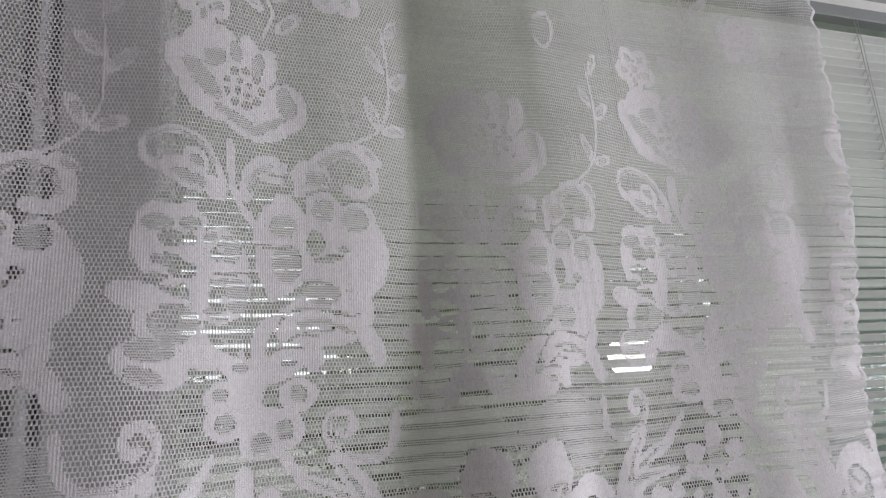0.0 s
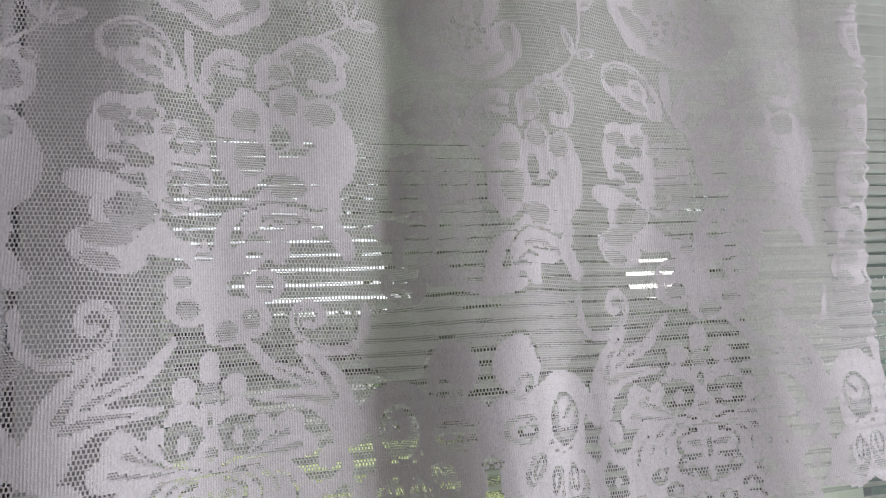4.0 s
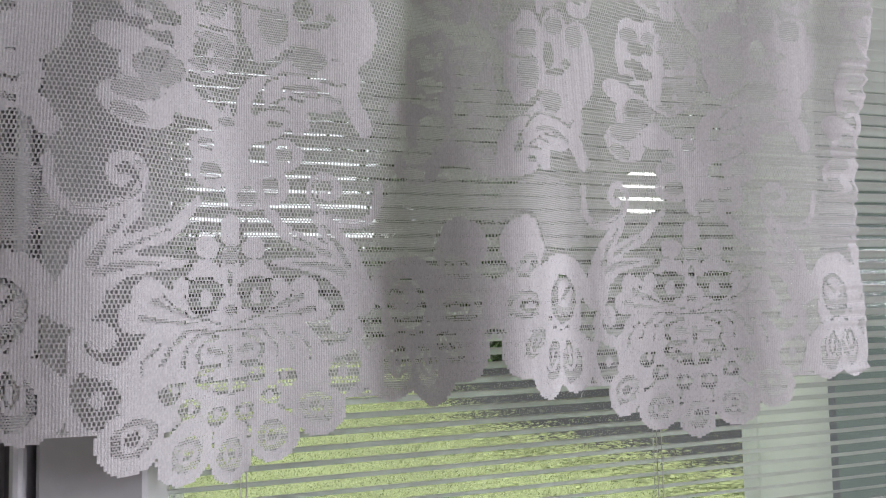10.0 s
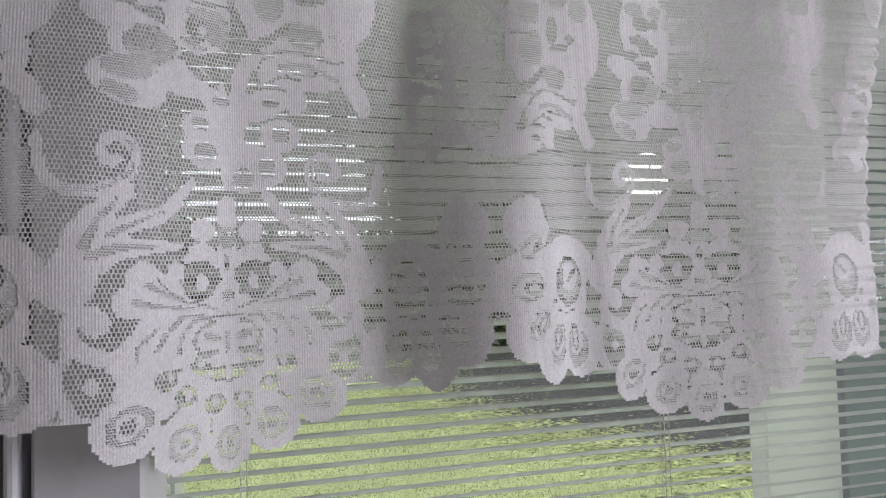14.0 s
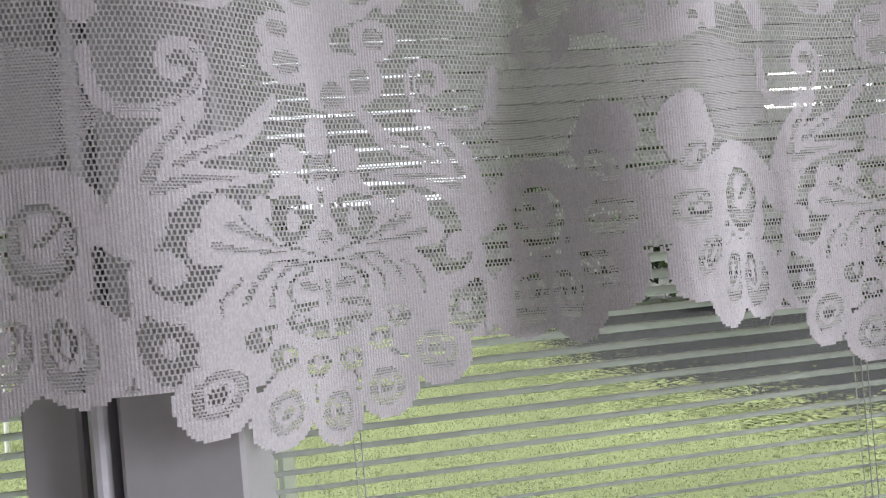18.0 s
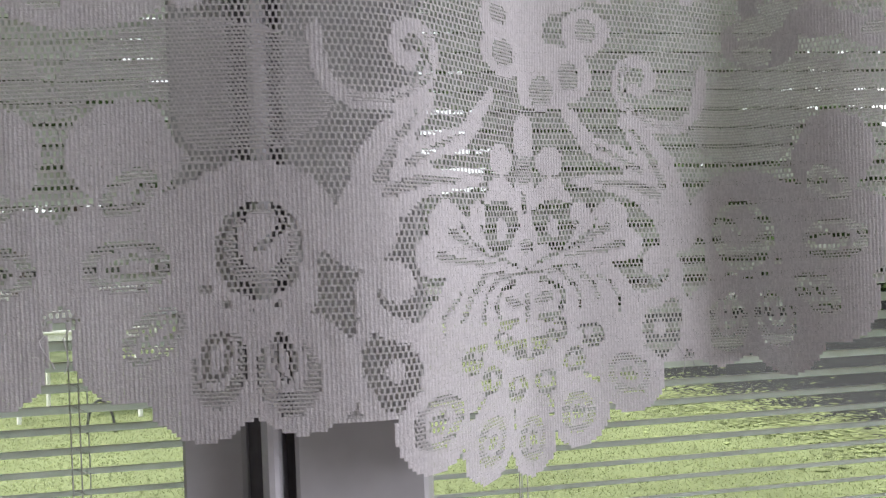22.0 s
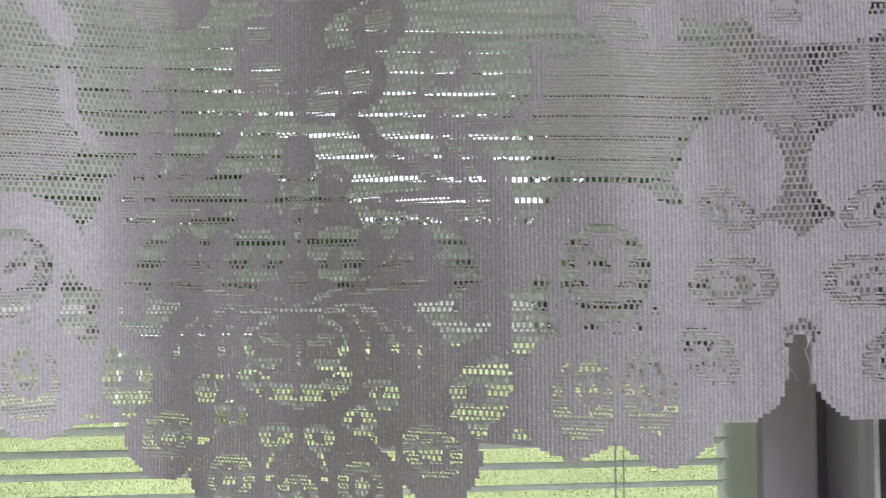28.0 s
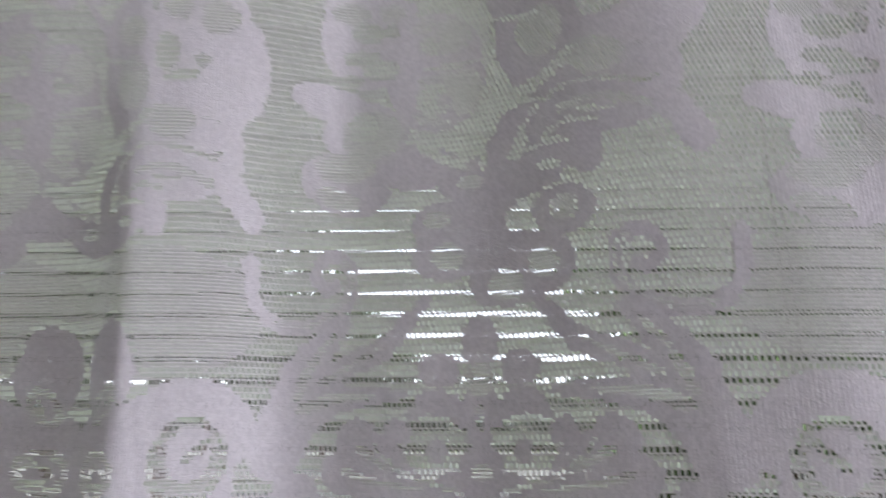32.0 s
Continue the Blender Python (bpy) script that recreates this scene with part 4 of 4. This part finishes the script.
# a firm outer edge
edge = np.zeros_like(keep)
for du, dv in ((1, 0), (-1, 0), (0, 1), (0, -1)):
    edge |= np.roll(np.roll(LACE_MAP == 0, dv, 0), du, 1)
LACE_MAP[edge & (LACE_MAP > 0)] = 3

# how the cloth hangs: distance along it, and its line in plan
HANG = np.array([
    (-1.75, -1.42, 0.03), (-1.60, -1.30, -0.05), (-1.46, -1.18, 0.01), (-1.33, -1.07, 0.06), (-1.22, -0.965, 0.030), (-1.13, -0.915, -0.020), (-1.07, -0.872, -0.006), (-0.987, -0.802, 0.030), (-0.926, -0.748, 0.032), (-0.87, -0.70, 0.014),
    (-0.80, -0.632, -0.004), (-0.705, -0.552, -0.044), (-0.613, -0.471, -0.073), (-0.55, -0.411, -0.086), (-0.47, -0.337, -0.092), (-0.40, -0.269, -0.094), (-0.339, -0.210, -0.102), (-0.25, -0.122, -0.116), (-0.20, -0.073, -0.120), (-0.16, -0.034, -0.116), (-0.12, 0.001, -0.096), (-0.08, 0.034, -0.063),
    (0.0, 0.094, -0.001), (0.08, 0.162, 0.023), (0.127, 0.207, 0.029), (0.166, 0.245, 0.034), (0.20, 0.278, 0.039), (0.24, 0.317, 0.043), (0.257, 0.331, 0.038), (0.277, 0.342, 0.020), (0.292, 0.349, 0.006), (0.31, 0.357, -0.008), (0.335, 0.374, -0.018), (0.365, 0.396, -0.030), (0.39, 0.418, -0.037), (0.41, 0.437, -0.041), (0.43, 0.456, -0.045), (0.452, 0.477, -0.043),
    (0.50, 0.508, -0.030), (0.559, 0.555, 0.006), (0.60, 0.588, 0.010), (0.634, 0.614, 0.006), (0.68, 0.652, 0.016), (0.738, 0.708, 0.022), (0.80, 0.770, 0.014), (0.862, 0.832, 0.006), (0.919, 0.888, -0.006), (0.98, 0.948, -0.012), (1.06, 1.026, -0.004), (1.17, 1.130, 0.016)])
FU = np.linspace(HANG[0, 0], HANG[-1, 0], 2400)
kernel = np.exp(-0.5 * (np.arange(-45, 46) / 11.0) ** 2)
kernel /= kernel.sum()


def smoothed(values):
    f = np.interp(FU, HANG[:, 0], values)
    p = np.concatenate([2 * f[0] - f[45:0:-1], f, 2 * f[-1] - f[-2:-47:-1]])
    return np.convolve(p, kernel, "valid")


FX, FY = smoothed(HANG[:, 1]), smoothed(HANG[:, 2])


def hang(u, v):
    """Where the cloth's point (u, v) is in the room."""
    x, y = np.interp(u, FU, FX), np.interp(u, FU, FY)
    s = np.clip((v - 0.04) / 0.50, 0, 1)
    s = s * s * (3 - 2 * s) * (0.85 - 0.72 * np.exp(-((u - 0.33) / 0.16) ** 2) - 0.6 * np.exp(-((u - 0.80) / 0.13) ** 2) - 0.6 * np.exp(-((u + 0.80) / 0.22) ** 2))
    y = y * (1 - s) + (-0.068 + 0.012 * np.sin(u * 21)) * s
    y = y + 0.0016 * np.sin(u * 31 + 3 * v + 2 * np.sin(u * 13)) * np.sin(v * 7 + u * 5) + 0.00012 * np.sin(u * 163 + 21 * v + 5 * np.sin(u * 29 + v * 8))
    # the gathered right edge
    g = np.clip((u - 1.0) / 0.12, 0, 1)
    x = x + g * 0.0022 * np.sin(v * 190 + 4 * np.sin(v * 37)) - g * 0.032 * np.clip(v / 0.25, 0, 1)
    y = y + g * 0.0028 * np.sin(v * 230 + 3 * np.sin(v * 51))
    z = HEART + v + 0.0016 * np.sin(u * 17) + g * 0.004 * np.sin(v * 90)
    return np.stack([x, y, z], -1)


U_FIRST, U_LAST = -1.72, 1.135
i0, i1 = int(U_FIRST / CELL), int(U_LAST / CELL)
cols = np.arange(i0, i1)
full = LACE_MAP[:, (cols + cols_n // 2) % cols_n]
full[:, -2:] = np.where(full[:, -2:] > 0, 3, 0)
def quads(ua, va, ub, vb, low=0.0, high=0.0, upright=False):
    """Small rectangles of cloth between two corners each, their first and second edges raised from it."""
    n = len(ua)
    uu = np.stack([ua, ub, ub, ua], 1).ravel()
    vv = np.stack([va, va, vb, vb], 1).ravel()
    p = hang(uu, vv)
    p[:, 1] -= np.tile((low, high, high, low) if upright else (low, low, high, high), n)
    return p, np.arange(4 * n).reshape(-1, 4)


def joined(*pieces):
    start, vs, fs = 0, [], []
    for v, f in pieces:
        vs.append(v), fs.append(f + start)
        start += len(v)
    return np.concatenate(vs), np.concatenate(fs)


STITCH_W, STITCH_H = 0.0033, 0.0029


def stitches(name, level, mat, band, bridge, proud, ribbed=False):
    """Rows of raised dashes set like bricks, or of upright ribs, a slit over each one that a bridge closes in part."""
    gu, gv = np.meshgrid(np.arange(U_FIRST, U_LAST - STITCH_W, STITCH_W), np.arange(V_LOW, V_TOP - STITCH_H, STITCH_H))
    if not ribbed:
        gu = gu + (np.arange(gu.shape[0]) % 2)[:, None] * STITCH_W * 0.5
    cc = np.clip(((gu + 0.5 * STITCH_W) / CELL - i0).astype(int), 0, full.shape[1] - 1)
    rr = np.clip(((gv + 0.5 * STITCH_H - V_LOW) / CELL).astype(int), 0, full.shape[0] - 1)
    sel = full[rr, cc] == level
    a, b = gu[sel], gv[sel]
    n = len(a)
    rng = np.random.default_rng(3 + level)
    a = a + rng.uniform(-0.00015, 0.00015, n)
    top = b + STITCH_H * np.clip(band + rng.normal(0, 0.03, n), 0.3, 1)
    half = (b + top) / 2
    part_way = a + STITCH_W * np.clip(bridge + rng.normal(0, 0.08, n), 0.1, 1)
    bridges = quads(a, top, part_way, b + STITCH_H)
    if ribbed:
        crest = a + STITCH_W * 0.5
        return raw(name, *joined(quads(a, b, crest, top, 0.0, proud, True), quads(crest, b, a + STITCH_W, top, proud, 0.0, True), bridges), mat)
    return raw(name, *joined(quads(a, b, a + STITCH_W, half, 0.0, proud), quads(a, half, a + STITCH_W, top, proud, 0.0), bridges), mat)


NET_W, NET_H = 0.0045, 0.0050


def netting(name):
    """Open net staggered like brickwork, running on a little behind the woven figures."""
    gu, gv = np.meshgrid(np.arange(U_FIRST, U_LAST - NET_W, NET_W), np.arange(V_LOW + 0.002, V_TOP - NET_H, NET_H))
    row = (np.arange(gu.shape[0]) % 2)[:, None] * NET_W * 0.5
    gu = gu + row
    open_here, closed = np.zeros(gu.shape, bool), np.zeros(gu.shape, bool)
    for fu in (0.05, 0.5, 0.95):
        for fv in (0.05, 0.5, 0.95):
            cc = np.clip(((gu + fu * NET_W) / CELL - i0).astype(int), 0, full.shape[1] - 1)
            rr_ = np.clip(((gv + fv * NET_H - V_LOW) / CELL).astype(int), 0, full.shape[0] - 1)
            open_here |= full[rr_, cc] == 1
            closed |= full[rr_, cc] == 0
    sel = open_here & ~closed
    a, b = gu[sel], gv[sel]
    n = len(a)
    rng = np.random.default_rng(8)
    a = a + rng.uniform(-0.0002, 0.0002, n)
    return raw(name, *joined(quads(a, b, a + NET_W, b + NET_H * 0.25, -0.0005, -0.0005), quads(a, b + NET_H * 0.25, a + NET_W * rng.uniform(0.38, 0.48, n), b + NET_H, -0.0005, -0.0005)), LACE)


curtain = tagged(new("lace_curtain"), "white floral lace curtain with scalloped hem hanging in folds", "curtain")
for name, me, label in (
        ("net_ground", netting("net_ground"), "open white net"),
        ("loose_weave", stitches("loose_weave", 2, LACE, 0.60, 0.44, 0.0003), "half-open woven petals"),
        ("close_weave", stitches("close_weave", 3, CLOTH, 0.96, 0.7, 0.00016, True), "closely woven white flowers")):
    ob = new(name, me)
    ob.parent = curtain
    tagged(ob, label)
# a few threads that have come loose at the hem
for k, (u, v, du, dv) in enumerate(((0.178, -0.088, 0.004, -0.026), (0.186, -0.090, 0.012, -0.018), (0.592, -0.100, -0.006, -0.022), (-0.030, -0.214, 0.004, -0.016), (-0.412, -0.030, 0.003, -0.024), (-0.395, -0.028, -0.006, -0.030))):
    p = Vector([float(q) for q in hang(np.array([u]), np.array([v]))[0]])
    bm = bmesh.new()
    last = p
    for i in range(1, 7):
        f = i / 6
        q = p + Vector((du * f + 0.004 * math.sin(3.5 * f + k), -0.001 - 0.002 * f, dv * f))
        tube(bm, last, q, 0.0004, sides=5)
        last = q
    part("loose_thread", bm, LACE, curtain, "loose hanging thread end")
rod = tagged(new("curtain_rod"), "slim white curtain rod over the windows", "curtain rod")
part("rod", tube(bmesh.new(), (-2.4, -0.068, HEART + V_TOP - 0.008), (2.25, -0.068, HEART + V_TOP - 0.008), 0.008, sides=12), VINYL, rod, smooth=True)
for x in (-2.36, 2.2):
    bm = boxed(x - 0.012, -0.060, HEART + V_TOP - 0.02, x + 0.012, -0.001, HEART + V_TOP + 0.004)
    part("bracket", bm, VINYL, rod, "small white bracket")
